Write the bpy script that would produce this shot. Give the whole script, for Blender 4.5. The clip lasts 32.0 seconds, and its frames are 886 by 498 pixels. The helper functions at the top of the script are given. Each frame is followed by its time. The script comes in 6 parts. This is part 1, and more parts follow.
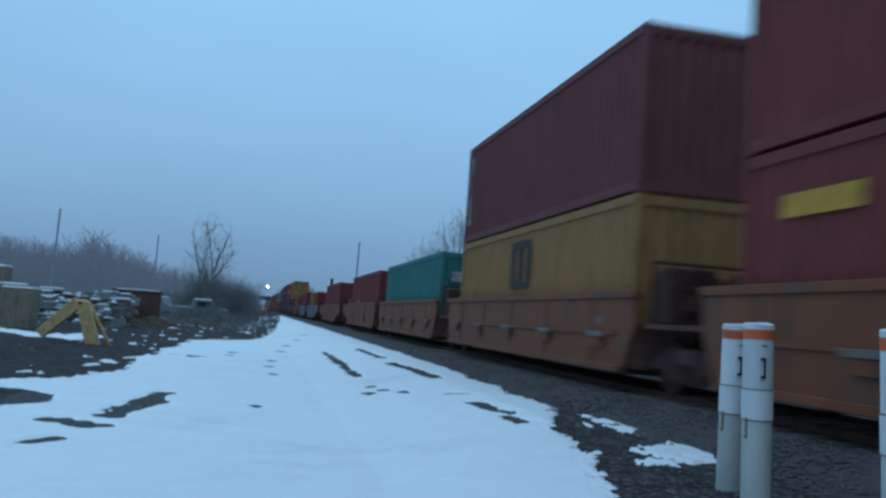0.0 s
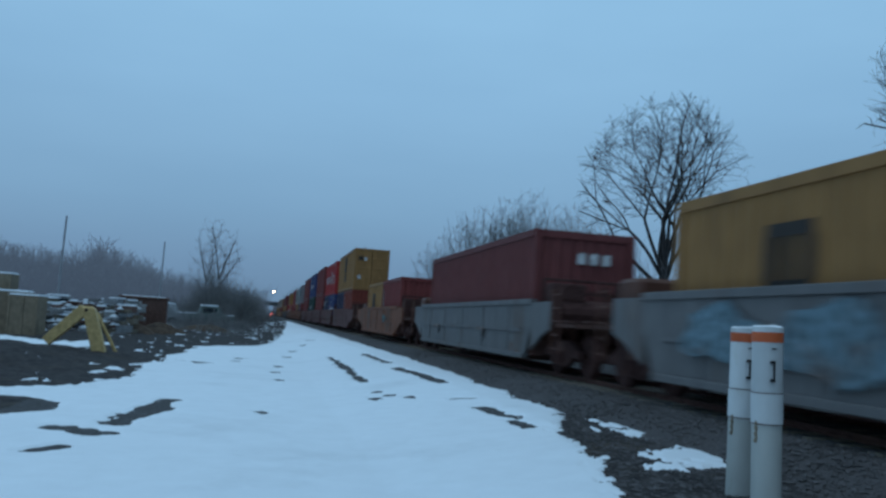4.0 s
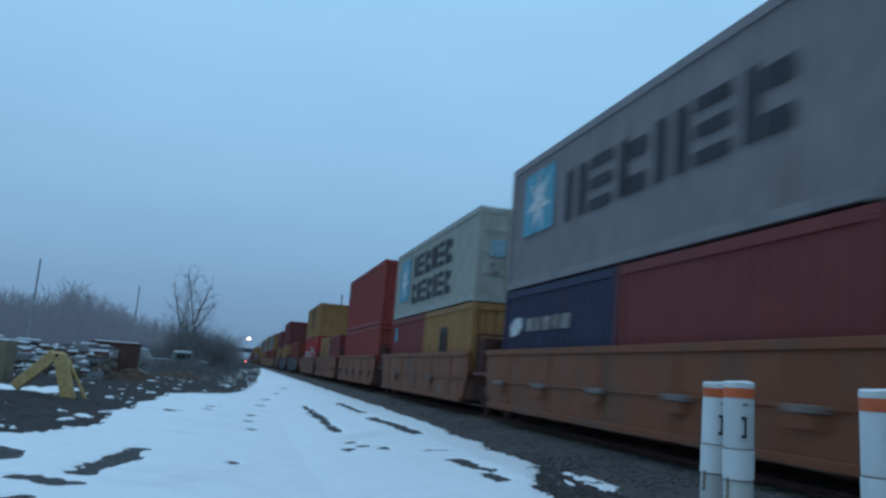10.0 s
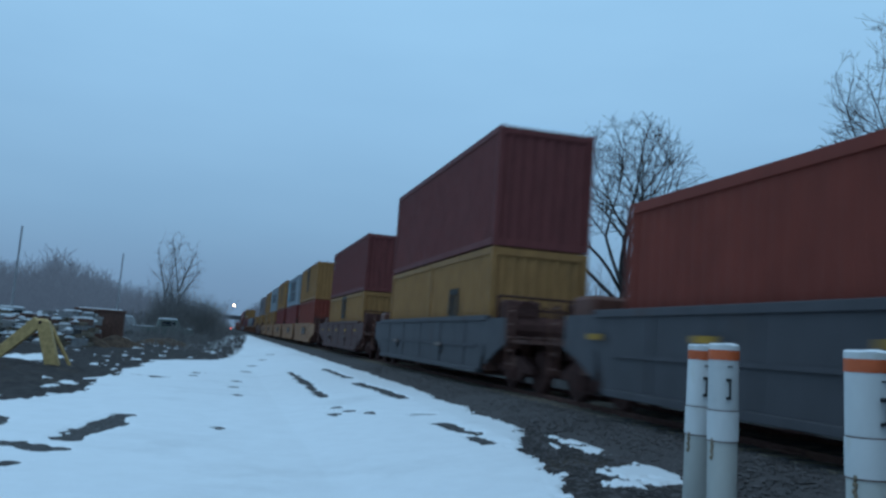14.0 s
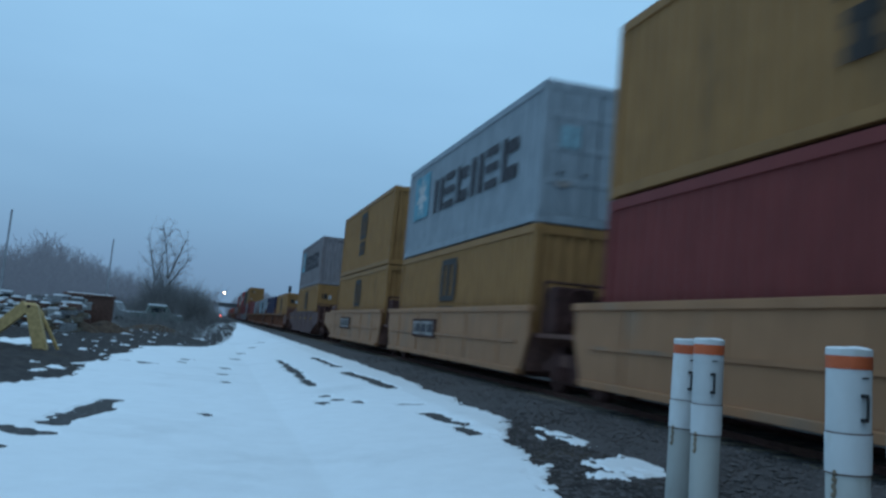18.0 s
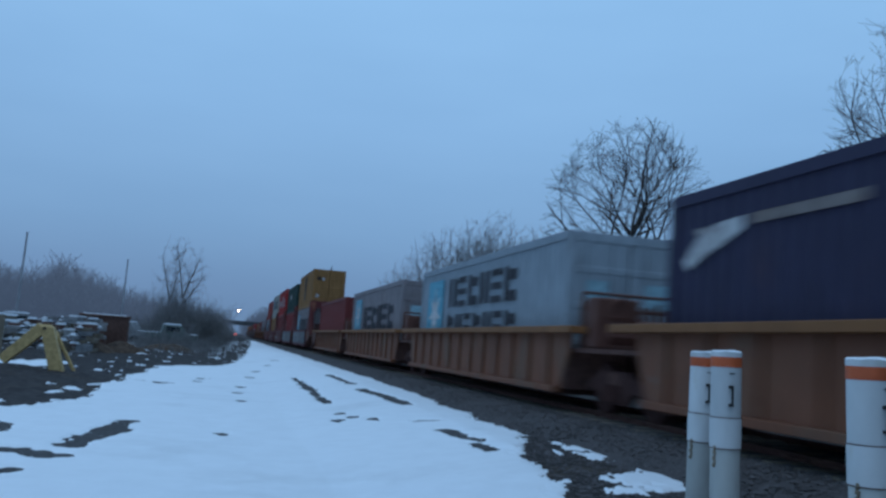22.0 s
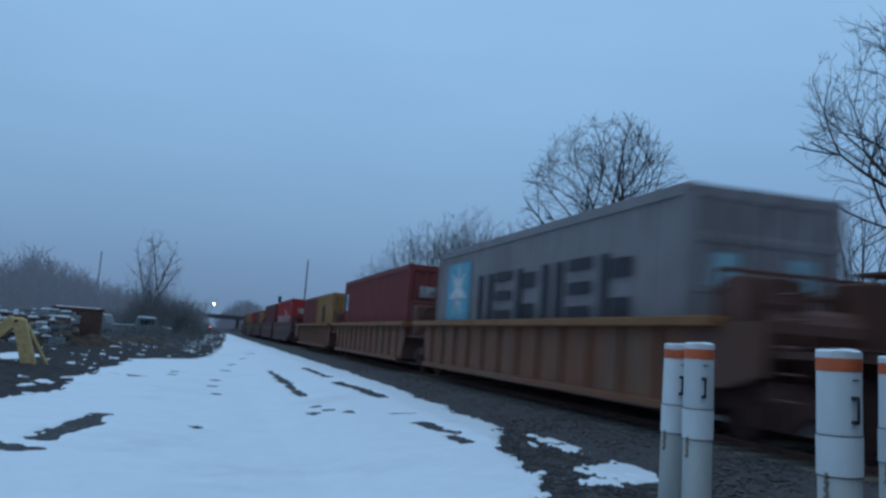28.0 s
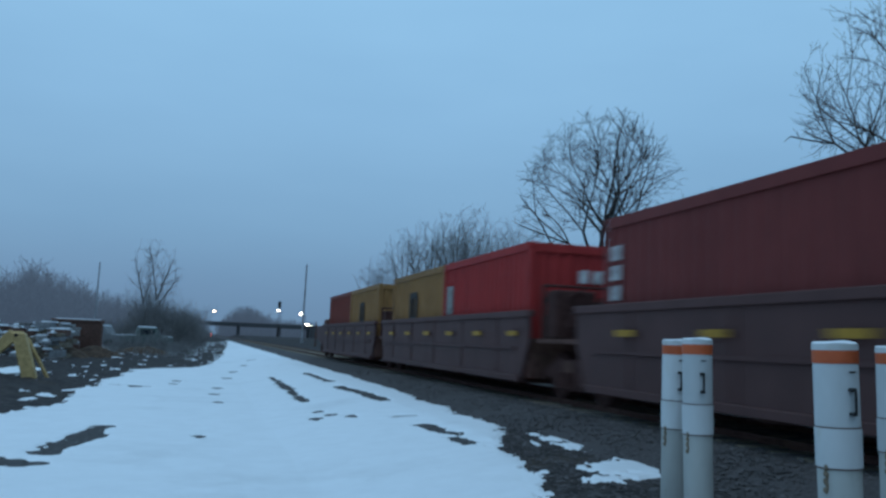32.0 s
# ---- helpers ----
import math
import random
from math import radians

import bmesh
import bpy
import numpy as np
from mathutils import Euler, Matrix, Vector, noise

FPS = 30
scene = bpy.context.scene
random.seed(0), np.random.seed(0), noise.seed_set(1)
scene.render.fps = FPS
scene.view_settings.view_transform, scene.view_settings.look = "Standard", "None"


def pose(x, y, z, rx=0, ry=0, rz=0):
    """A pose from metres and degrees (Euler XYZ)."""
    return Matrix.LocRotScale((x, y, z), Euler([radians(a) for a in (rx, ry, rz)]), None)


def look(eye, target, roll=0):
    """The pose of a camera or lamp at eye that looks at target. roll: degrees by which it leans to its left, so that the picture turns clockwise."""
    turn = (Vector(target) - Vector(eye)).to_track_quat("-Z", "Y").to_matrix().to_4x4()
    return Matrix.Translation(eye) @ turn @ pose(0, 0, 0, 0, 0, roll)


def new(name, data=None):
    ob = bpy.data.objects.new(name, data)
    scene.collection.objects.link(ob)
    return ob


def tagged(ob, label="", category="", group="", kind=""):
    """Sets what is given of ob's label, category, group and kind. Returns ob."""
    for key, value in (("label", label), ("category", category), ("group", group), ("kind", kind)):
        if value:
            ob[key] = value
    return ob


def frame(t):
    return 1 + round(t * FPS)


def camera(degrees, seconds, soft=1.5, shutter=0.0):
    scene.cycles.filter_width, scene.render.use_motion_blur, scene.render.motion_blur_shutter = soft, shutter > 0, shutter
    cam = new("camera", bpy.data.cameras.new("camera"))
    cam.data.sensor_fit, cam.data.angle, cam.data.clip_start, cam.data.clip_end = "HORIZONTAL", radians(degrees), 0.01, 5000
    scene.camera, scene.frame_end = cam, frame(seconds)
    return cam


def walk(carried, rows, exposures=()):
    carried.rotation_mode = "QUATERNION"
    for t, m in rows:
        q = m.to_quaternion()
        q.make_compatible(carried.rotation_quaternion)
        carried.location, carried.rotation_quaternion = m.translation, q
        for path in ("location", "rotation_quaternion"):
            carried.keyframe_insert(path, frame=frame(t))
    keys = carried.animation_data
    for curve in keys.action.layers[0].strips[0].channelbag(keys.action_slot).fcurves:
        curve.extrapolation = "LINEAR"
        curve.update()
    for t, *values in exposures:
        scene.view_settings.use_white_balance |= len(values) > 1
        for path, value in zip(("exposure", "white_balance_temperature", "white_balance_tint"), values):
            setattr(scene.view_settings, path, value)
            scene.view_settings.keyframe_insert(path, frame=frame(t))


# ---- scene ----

cam = camera(54.4, 32.0, soft=2.7, shutter=0.5)
PATH = [
    (0.0, pose(-0.040, -0.032, 1.585, 94.79, -4.21, -12.22)),
    (0.5, pose(-0.033, -0.016, 1.582, 94.98, -4.72, -12.06)),
    (1.0, pose(-0.039, 0.003, 1.589, 95.21, -4.66, -11.91)),
    (1.5, pose(-0.037, 0.005, 1.590, 95.24, -4.57, -12.04)),
    (2.0, pose(-0.027, 0.017, 1.583, 95.14, -4.38, -11.99)),
    (2.5, pose(-0.009, 0.014, 1.592, 95.17, -4.11, -12.06)),
    (3.0, pose(-0.013, 0.011, 1.590, 95.17, -3.91, -11.98)),
    (3.5, pose(-0.018, 0.020, 1.592, 95.07, -3.85, -11.88)),
    (5.5, pose(-0.021, 0.012, 1.585, 95.00, -3.56, -11.54)),
    (6.0, pose(-0.019, 0.004, 1.590, 95.01, -3.19, -11.80)),
    (6.5, pose(-0.017, -0.021, 1.590, 95.85, -3.54, -12.95)),
    (7.0, pose(-0.024, -0.048, 1.595, 95.61, -4.39, -13.13)),
    (7.5, pose(-0.017, -0.045, 1.592, 95.69, -4.72, -13.71)),
    (8.0, pose(-0.025, -0.020, 1.581, 95.96, -4.98, -13.63)),
    (8.5, pose(-0.012, -0.048, 1.593, 95.70, -5.49, -14.13)),
    (9.0, pose(-0.014, -0.032, 1.604, 96.13, -5.33, -14.97)),
    (9.5, pose(-0.024, -0.020, 1.612, 97.50, -4.11, -13.70)),
    (10.0, pose(-0.014, -0.026, 1.614, 98.37, -4.43, -13.36)),
    (10.5, pose(-0.024, -0.021, 1.620, 98.83, -4.32, -13.54)),
    (11.0, pose(-0.005, -0.017, 1.614, 97.69, -4.29, -15.22)),
    (11.5, pose(0.007, -0.001, 1.613, 97.53, -4.34, -16.93)),
    (12.0, pose(0.005, 0.009, 1.598, 97.33, -4.32, -16.13)),
    (12.5, pose(-0.011, 0.010, 1.589, 96.19, -4.03, -15.07)),
    (13.0, pose(0.009, 0.013, 1.593, 95.75, -4.45, -14.96)),
    (13.5, pose(0.001, 0.033, 1.596, 96.28, -4.19, -14.46)),
    (15.5, pose(0.007, 0.023, 1.592, 95.93, -4.21, -14.18)),
    (16.0, pose(-0.000, 0.024, 1.586, 96.12, -4.30, -14.37)),
    (16.5, pose(0.004, 0.015, 1.584, 95.68, -4.57, -14.16)),
    (17.0, pose(0.025, -0.017, 1.592, 95.13, -4.78, -14.64)),
    (17.5, pose(0.015, -0.004, 1.597, 95.86, -5.03, -14.98)),
    (18.0, pose(0.014, 0.004, 1.594, 95.67, -5.10, -14.97)),
    (18.5, pose(0.018, 0.001, 1.591, 95.31, -5.23, -15.41)),
    (19.0, pose(0.021, -0.019, 1.601, 95.62, -5.26, -15.47)),
    (19.5, pose(0.007, 0.007, 1.601, 95.96, -5.01, -15.71)),
    (20.0, pose(0.020, -0.011, 1.610, 96.42, -4.87, -15.68)),
    (20.5, pose(0.015, 0.004, 1.605, 96.79, -4.77, -15.28)),
    (21.0, pose(0.016, 0.016, 1.602, 96.53, -4.41, -14.49)),
    (21.5, pose(0.015, 0.024, 1.604, 96.57, -4.29, -14.38)),
    (22.0, pose(0.017, 0.022, 1.609, 96.55, -4.16, -14.02)),
    (22.5, pose(0.013, 0.025, 1.608, 96.34, -3.98, -13.72)),
    (23.0, pose(0.010, 0.026, 1.609, 96.22, -3.88, -13.80)),
    (23.5, pose(0.009, 0.022, 1.610, 96.20, -3.81, -14.07)),
    (24.0, pose(0.002, 0.015, 1.620, 95.95, -3.57, -13.96)),
    (24.5, pose(-0.002, -0.009, 1.616, 96.41, -3.46, -14.41)),
    (25.0, pose(0.011, -0.004, 1.622, 97.10, -3.79, -14.80)),
    (25.5, pose(0.024, -0.001, 1.610, 97.52, -4.05, -15.89)),
    (27.5, pose(0.029, -0.007, 1.602, 95.82, -4.45, -15.73)),
    (28.0, pose(0.021, 0.015, 1.598, 96.24, -4.22, -15.57)),
    (28.5, pose(0.026, 0.016, 1.601, 96.44, -3.98, -15.67)),
    (29.0, pose(0.028, 0.018, 1.601, 96.11, -3.96, -15.32)),
    (29.5, pose(0.017, 0.013, 1.600, 96.09, -3.49, -14.83)),
    (30.0, pose(0.021, 0.010, 1.615, 96.24, -3.05, -14.85)),
    (30.5, pose(0.037, 0.005, 1.620, 96.34, -2.57, -14.95)),
    (31.0, pose(0.041, 0.003, 1.623, 96.26, -2.58, -14.93)),
    (31.5, pose(0.044, 0.002, 1.624, 96.31, -2.47, -15.10)),
    (32.0, pose(0.039, -0.005, 1.623, 96.24, -2.43, -15.48)),
]
EXPOSED = [
    (0.0, 0.22, 6520, 10), (1.0, 0.03, 6260, 10), (2.0, 0.03, 6390, 10), (3.0, 0.02, 6700, 10), (6.0, 0.13, 6810, 10),
    (7.0, 0.30, 6740, 10), (8.0, 0.28, 6700, 10), (9.0, 0.25, 6740, 10), (10.0, 0.20, 6650, 10), (11.0, 0.19, 6830, 10),
    (12.0, 0.06, 6740, 10), (13.0, 0.18, 6870, 10), (16.0, 0.15, 6450, 13), (17.0, 0.27, 6570, 10), (18.0, 0.20, 6700, 10),
    (19.0, 0.22, 6640, 10), (20.0, 0.20, 6520, 10), (21.0, -0.02, 6320, 15), (22.0, 0.01, 6320, 17), (23.0, 0.00, 6360, 14),
    (24.0, 0.09, 6740, 10), (25.0, 0.18, 6790, 10), (28.0, -0.02, 6580, 17), (29.0, 0.08, 6650, 10), (30.0, -0.02, 6570, 10),
    (31.0, 0.07, 6650, 10), (32.0, 0.05, 6650, 10),
]
walk(cam, PATH, EXPOSED)

# ---------------------------------------------------------------- sky and light
world = bpy.data.worlds.new("dusk_sky")
scene.world = world
world.use_nodes = True
wn, wl = world.node_tree.nodes, world.node_tree.links
wn.clear()
w_out = wn.new("ShaderNodeOutputWorld")
w_bg = wn.new("ShaderNodeBackground")
w_tc = wn.new("ShaderNodeTexCoord")
w_sep = wn.new("ShaderNodeSeparateXYZ")
w_ramp = wn.new("ShaderNodeValToRGB")
w_noise = wn.new("ShaderNodeTexNoise")
w_map = wn.new("ShaderNodeMapping")
w_mix = wn.new("ShaderNodeMix")
w_mix.data_type, w_mix.blend_type = "RGBA", "MULTIPLY"
w_mix.inputs["Factor"].default_value = 1.0
w_nr = wn.new("ShaderNodeValToRGB")
w_map.inputs["Scale"].default_value = (1.0, 1.0, 3.5)
w_noise.inputs["Scale"].default_value = 2.2
w_noise.inputs["Detail"].default_value = 4.0
w_nr.color_ramp.elements[0].position, w_nr.color_ramp.elements[0].color = 0.3, (0.93, 0.94, 0.95, 1)
w_nr.color_ramp.elements[1].position, w_nr.color_ramp.elements[1].color = 0.75, (1.05, 1.04, 1.03, 1)
SKY = [(0.0, (0.138, 0.245, 0.392)), (0.05, (0.160, 0.290, 0.465)), (0.12, (0.193, 0.368, 0.578)),
       (0.25, (0.237, 0.460, 0.715)), (0.42, (0.277, 0.540, 0.820)), (1.0, (0.33, 0.60, 0.88))]
ramp = w_ramp.color_ramp
ramp.elements[0].position, ramp.elements[0].color = SKY[0][0], (*SKY[0][1], 1)
ramp.elements[1].position, ramp.elements[1].color = SKY[-1][0], (*SKY[-1][1], 1)
for p, c in SKY[1:-1]:
    e = ramp.elements.new(p)
    e.color = (*c, 1)
wl.new(w_tc.outputs["Generated"], w_sep.inputs[0])
wl.new(w_sep.outputs["Z"], w_ramp.inputs[0])
wl.new(w_tc.outputs["Generated"], w_map.inputs[0])
wl.new(w_map.outputs[0], w_noise.inputs["Vector"])
wl.new(w_noise.outputs["Fac"], w_nr.inputs[0])
wl.new(w_ramp.outputs[0], w_mix.inputs["A"])
wl.new(w_nr.outputs[0], w_mix.inputs["B"])
wl.new(w_mix.outputs["Result"], w_bg.inputs["Color"])
w_bg.inputs["Strength"].default_value = 1.0
wl.new(w_bg.outputs[0], w_out.inputs["Surface"])

sun = new("sun", bpy.data.lights.new("sun", "SUN"))
sun.data.energy, sun.data.angle, sun.data.color = 0.30, radians(40), (0.85, 0.93, 1.0)
sun.matrix_world = look((0, 0, 50), (12, 18, 0))
scene.view_settings.exposure = 0.0


# ---------------------------------------------------------------- materials
def nodes_of(mat):
    mat.use_nodes = True
    n, l = mat.node_tree.nodes, mat.node_tree.links
    return n, l, n["Principled BSDF"]


def surface(name, rgb, rough=0.7, metal=0.0, grain=8.0, vary=0.25, stain=None, stain_scale=0.6, stain_at=0.55, bump=0.02,
            bump_scale=30.0, spread=0.10, stretch=(1, 1, 1), shine=0.25, spots=None, spots_at=0.64, spots_scale=0.7):
    """A painted, stony or wooden surface: base colour with fine grain, larger stains, a little random shade from object to object."""
    mat = bpy.data.materials.new(name)
    n, l, b = nodes_of(mat)
    tc = n.new("ShaderNodeTexCoord")
    mp = n.new("ShaderNodeMapping")
    mp.inputs["Scale"].default_value = stretch
    info = n.new("ShaderNodeObjectInfo")
    shift = n.new("ShaderNodeVectorMath")
    shift.operation = "MULTIPLY_ADD"
    shift.inputs[1].default_value = (37.0, 53.0, 29.0)
    l.new(info.outputs["Random"], shift.inputs[0])
    l.new(tc.outputs["Object"], shift.inputs[2])
    l.new(shift.outputs[0], mp.inputs[0])
    g = n.new("ShaderNodeTexNoise")
    g.inputs["Scale"].default_value, g.inputs["Detail"].default_value = grain, 5.0
    l.new(mp.outputs[0], g.inputs["Vector"])
    gr = n.new("ShaderNodeMapRange")
    gr.inputs["To Min"].default_value, gr.inputs["To Max"].default_value = 1 - vary, 1 + vary
    gr.inputs["From Min"].default_value, gr.inputs["From Max"].default_value = 0.3, 0.7
    l.new(g.outputs["Fac"], gr.inputs["Value"])
    rr = n.new("ShaderNodeMapRange")
    rr.inputs["To Min"].default_value, rr.inputs["To Max"].default_value = 1 - spread, 1 + spread
    l.new(info.outputs["Random"], rr.inputs["Value"])
    m1 = n.new("ShaderNodeMath")
    m1.operation = "MULTIPLY"
    l.new(gr.outputs[0], m1.inputs[0])
    l.new(rr.outputs[0], m1.inputs[1])
    mix = n.new("ShaderNodeMix")
    mix.data_type = "RGBA"
    mix.inputs["A"].default_value = (*rgb, 1)
    mix.inputs["B"].default_value = (*(stain or [c * 0.5 for c in rgb]), 1)
    s = n.new("ShaderNodeTexNoise")
    s.inputs["Scale"].default_value, s.inputs["Detail"].default_value = stain_scale, 8.0
    s.inputs["Roughness"].default_value = 0.65
    l.new(mp.outputs[0], s.inputs["Vector"])
    sr = n.new("ShaderNodeMapRange")
    sr.inputs["From Min"].default_value, sr.inputs["From Max"].default_value = stain_at, stain_at + 0.16
    l.new(s.outputs["Fac"], sr.inputs["Value"])
    l.new(sr.outputs[0], mix.inputs["Factor"])
    mul = n.new("ShaderNodeMix")
    mul.data_type, mul.blend_type = "RGBA", "MULTIPLY"
    mul.inputs["Factor"].default_value = 1.0
    l.new(mix.outputs["Result"], mul.inputs["A"])
    if spots:
        sp = n.new("ShaderNodeTexNoise")
        sp.inputs["Scale"].default_value, sp.inputs["Detail"].default_value, sp.inputs["Roughness"].default_value = spots_scale, 6.0, 0.6
        l.new(shift.outputs[0], sp.inputs["Vector"])
        spr = n.new("ShaderNodeMapRange")
        spr.inputs["From Min"].default_value, spr.inputs["From Max"].default_value = spots_at, spots_at + 0.05
        l.new(sp.outputs["Fac"], spr.inputs["Value"])
        over = n.new("ShaderNodeMix")
        over.data_type = "RGBA"
        over.inputs["B"].default_value = (*spots, 1)
        l.new(spr.outputs[0], over.inputs["Factor"])
        l.new(mix.outputs["Result"], over.inputs["A"])
        l.new(over.outputs["Result"], mul.inputs["A"])
    l.new(m1.outputs[0], mul.inputs["B"])
    l.new(mul.outputs["Result"], b.inputs["Base Color"])
    rg = n.new("ShaderNodeMapRange")
    rg.inputs["To Min"].default_value, rg.inputs["To Max"].default_value = max(0.05, rough - 0.12), min(1, rough + 0.12)
    l.new(s.outputs["Fac"], rg.inputs["Value"])
    l.new(rg.outputs[0], b.inputs["Roughness"])
    b.inputs["Metallic"].default_value = metal
    b.inputs["Specular IOR Level"].default_value = shine
    if bump:
        bt = n.new("ShaderNodeTexNoise")
        bt.inputs["Scale"].default_value, bt.inputs["Detail"].default_value = bump_scale, 4.0
        l.new(mp.outputs[0], bt.inputs["Vector"])
        bn = n.new("ShaderNodeBump")
        bn.inputs["Strength"].default_value, bn.inputs["Distance"].default_value = 0.6, bump
        l.new(bt.outputs["Fac"], bn.inputs["Height"])
        l.new(bn.outputs[0], b.inputs["Normal"])
    return mat


def glow(name, rgb, strength):
    mat = bpy.data.materials.new(name)
    n, l, b = nodes_of(mat)
    b.inputs["Base Color"].default_value = (*rgb, 1)
    b.inputs["Emission Color"].default_value = (*rgb, 1)
    b.inputs["Emission Strength"].default_value = strength
    return mat


RUST = (0.10, 0.042, 0.022)


def paint(name, rgb, rust=0.62, dirt=None, spots=None, spots_at=0.63):
    return surface(name, rgb, rough=0.62, grain=5.0, vary=0.16, stain=dirt or [0.55 * a + 0.45 * b for a, b in zip(rgb, RUST)],
                   stain_scale=0.9, stain_at=rust, bump=0.004, bump_scale=6.0, spread=0.035, stretch=(1, 1, 0.35), shine=0.22, spots=spots, spots_at=spots_at)


PAINT = {
    "yellow": paint("yellow_container_paint", (0.264, 0.130, 0.046), rust=0.57, dirt=(0.150, 0.085, 0.042)),
    "maroon": paint("maroon_container_paint", (0.160, 0.032, 0.029)),
    "brown": paint("brown_container_paint", (0.135, 0.035, 0.033)),
    "red": paint("red_container_paint", (0.325, 0.026, 0.024)),
    "darkred": paint("dark_red_container_paint", (0.185, 0.025, 0.024)),
    "rust": paint("rust_red_container_paint", (0.175, 0.034, 0.022)),
    "orange": paint("orange_container_paint", (0.235, 0.036, 0.030)),
    "teal": paint("teal_container_paint", (0.030, 0.135, 0.130)),
    "navy": paint("navy_container_paint", (0.029, 0.026, 0.054)),
    "blue": paint("blue_container_paint", (0.034, 0.044, 0.118)),
    "green": paint("dark_green_container_paint", (0.020, 0.043, 0.037)),
    "grey": paint("grey_container_paint", (0.198, 0.173, 0.178), rust=0.56),
    "white": paint("off_white_container_paint", (0.300, 0.295, 0.265)),
    "pale": paint("pale_blue_grey_container_paint", (0.235, 0.270, 0.300)),
}
CAR = {
    "rusty": paint("faded_orange_brown_car_paint", (0.182, 0.057, 0.025), rust=0.5, dirt=(0.105, 0.062, 0.045), spots=(0.16, 0.13, 0.115), spots_at=0.64),
    "tan": paint("tan_yellow_car_paint", (0.305, 0.148, 0.074), rust=0.54, dirt=(0.21, 0.15, 0.11), spots=(0.27, 0.075, 0.022), spots_at=0.66),
    "ash": paint("ash_grey_car_paint", (0.135, 0.128, 0.128), rust=0.55, dirt=(0.12, 0.085, 0.07), spots=(0.14, 0.06, 0.035), spots_at=0.64),
    "wine": paint("dull_wine_red_car_paint", (0.112, 0.038, 0.034), rust=0.5, dirt=(0.085, 0.055, 0.048), spots=(0.13, 0.10, 0.09), spots_at=0.65),
    "plum": paint("dark_plum_grey_car_paint", (0.088, 0.041, 0.038), rust=0.6),
    "slate": paint("slate_grey_car_paint", (0.066, 0.063, 0.070), rust=0.6),
    "ochre": paint("ochre_yellow_car_paint", (0.215, 0.090, 0.034), rust=0.52),
    "crimson": paint("deep_maroon_car_paint", (0.115, 0.026, 0.026), rust=0.55),
}
OCHRE_SIDE = paint("rust_stained_brown_side_plate", (0.190, 0.071, 0.038), rust=0.50, dirt=(0.165, 0.100, 0.066), spots=(0.17, 0.13, 0.11), spots_at=0.64)
GRIME = surface("sooty_dark_steel", (0.070, 0.034, 0.030), rough=0.95, shine=0.1)
ENDS = paint("dirty_red_brown_end_plate", (0.110, 0.046, 0.034), rust=0.5)
UNDER = surface("grimy_underframe_steel", (0.110, 0.054, 0.044), rough=0.9, stain=(0.120, 0.066, 0.046), shine=0.2)
STEEL = surface("worn_wheel_steel", (0.060, 0.040, 0.034), rough=0.7, metal=0.3)
# pole grey, its base colour lightened to suggest distance haze
POLE = surface("grey_weathered_hazed_pole", (0.27, 0.28, 0.30), rough=0.9, grain=6.0, vary=0.25, stretch=(1, 1, 0.2))
MARK_DARK = surface("dark_blue_black_marking", (0.026, 0.022, 0.028), rough=0.6, bump=0, vary=0.3)
MARK_BROWN = surface("dark_brown_marking", (0.030, 0.021, 0.017), rough=0.6, bump=0, vary=0.3)
MARK_WHITE = surface("worn_white_marking", (0.46, 0.46, 0.46), rough=0.7, bump=0, vary=0.3, stain=(0.26, 0.22, 0.22), stain_scale=1.5, stain_at=0.52, shine=0.2)
MARK_FADED = surface("faded_pale_marking", (0.27, 0.25, 0.24), rough=0.8, bump=0, vary=0.4, stain=(0.12, 0.08, 0.07), stain_scale=1.6, stain_at=0.48, shine=0.2)
MARK_BLUE = surface("sky_blue_marking", (0.085, 0.285, 0.365), rough=0.6, bump=0)
MARK_DUSTY = surface("dusty_pale_steel", (0.185, 0.155, 0.145), rough=0.85, bump=0, vary=0.3, stain=(0.12, 0.08, 0.065), stain_scale=2.0, stain_at=0.5, shine=0.15)
MARK_PALE = surface("pale_blue_sticker", (0.20, 0.33, 0.38), rough=0.6, bump=0, vary=0.2, stain=(0.14, 0.20, 0.22), stain_scale=2.5, stain_at=0.55)
MARK_YELLOW = surface("yellow_marking", (0.40, 0.215, 0.030), rough=0.6, bump=0)
MARK_GOLD = surface("dull_gold_marking", (0.21, 0.135, 0.035), rough=0.8, bump=0, vary=0.4, stain=(0.13, 0.05, 0.03), stain_scale=2.0, stain_at=0.48, shine=0.2)
MARK_ORANGE = surface("orange_marking", (0.36, 0.14, 0.035), rough=0.6, bump=0)
MARK_PINK = surface("faded_orange_pink_marking", (0.27, 0.095, 0.060), rough=0.8, bump=0, vary=0.3, stain=(0.15, 0.05, 0.04), stain_scale=2.0, stain_at=0.5, shine=0.2)
MARK_GREEN = surface("pale_green_spray_paint", (0.145, 0.165, 0.115), rough=0.8, bump=0, vary=0.5, stain=(0.15, 0.07, 0.04), stain_scale=1.6, stain_at=0.5)
MARK_CYAN = surface("pale_blue_spray_paint", (0.13, 0.20, 0.235), rough=0.8, bump=0, vary=0.6, stain=(0.13, 0.10, 0.09), stain_scale=1.2, stain_at=0.48, shine=0.2)
MARK_TEAL = surface("dull_teal_spray_paint", (0.045, 0.105, 0.110), rough=0.85, bump=0, vary=0.4, grain=1.5, stain=(0.12, 0.055, 0.04), stain_scale=1.2, stain_at=0.5)
MARK_GREY = surface("grey_spray_paint", (0.150, 0.155, 0.165), rough=0.8, bump=0, vary=0.2, grain=1.5, stain=(0.095, 0.062, 0.060), stain_scale=0.8, stain_at=0.52)
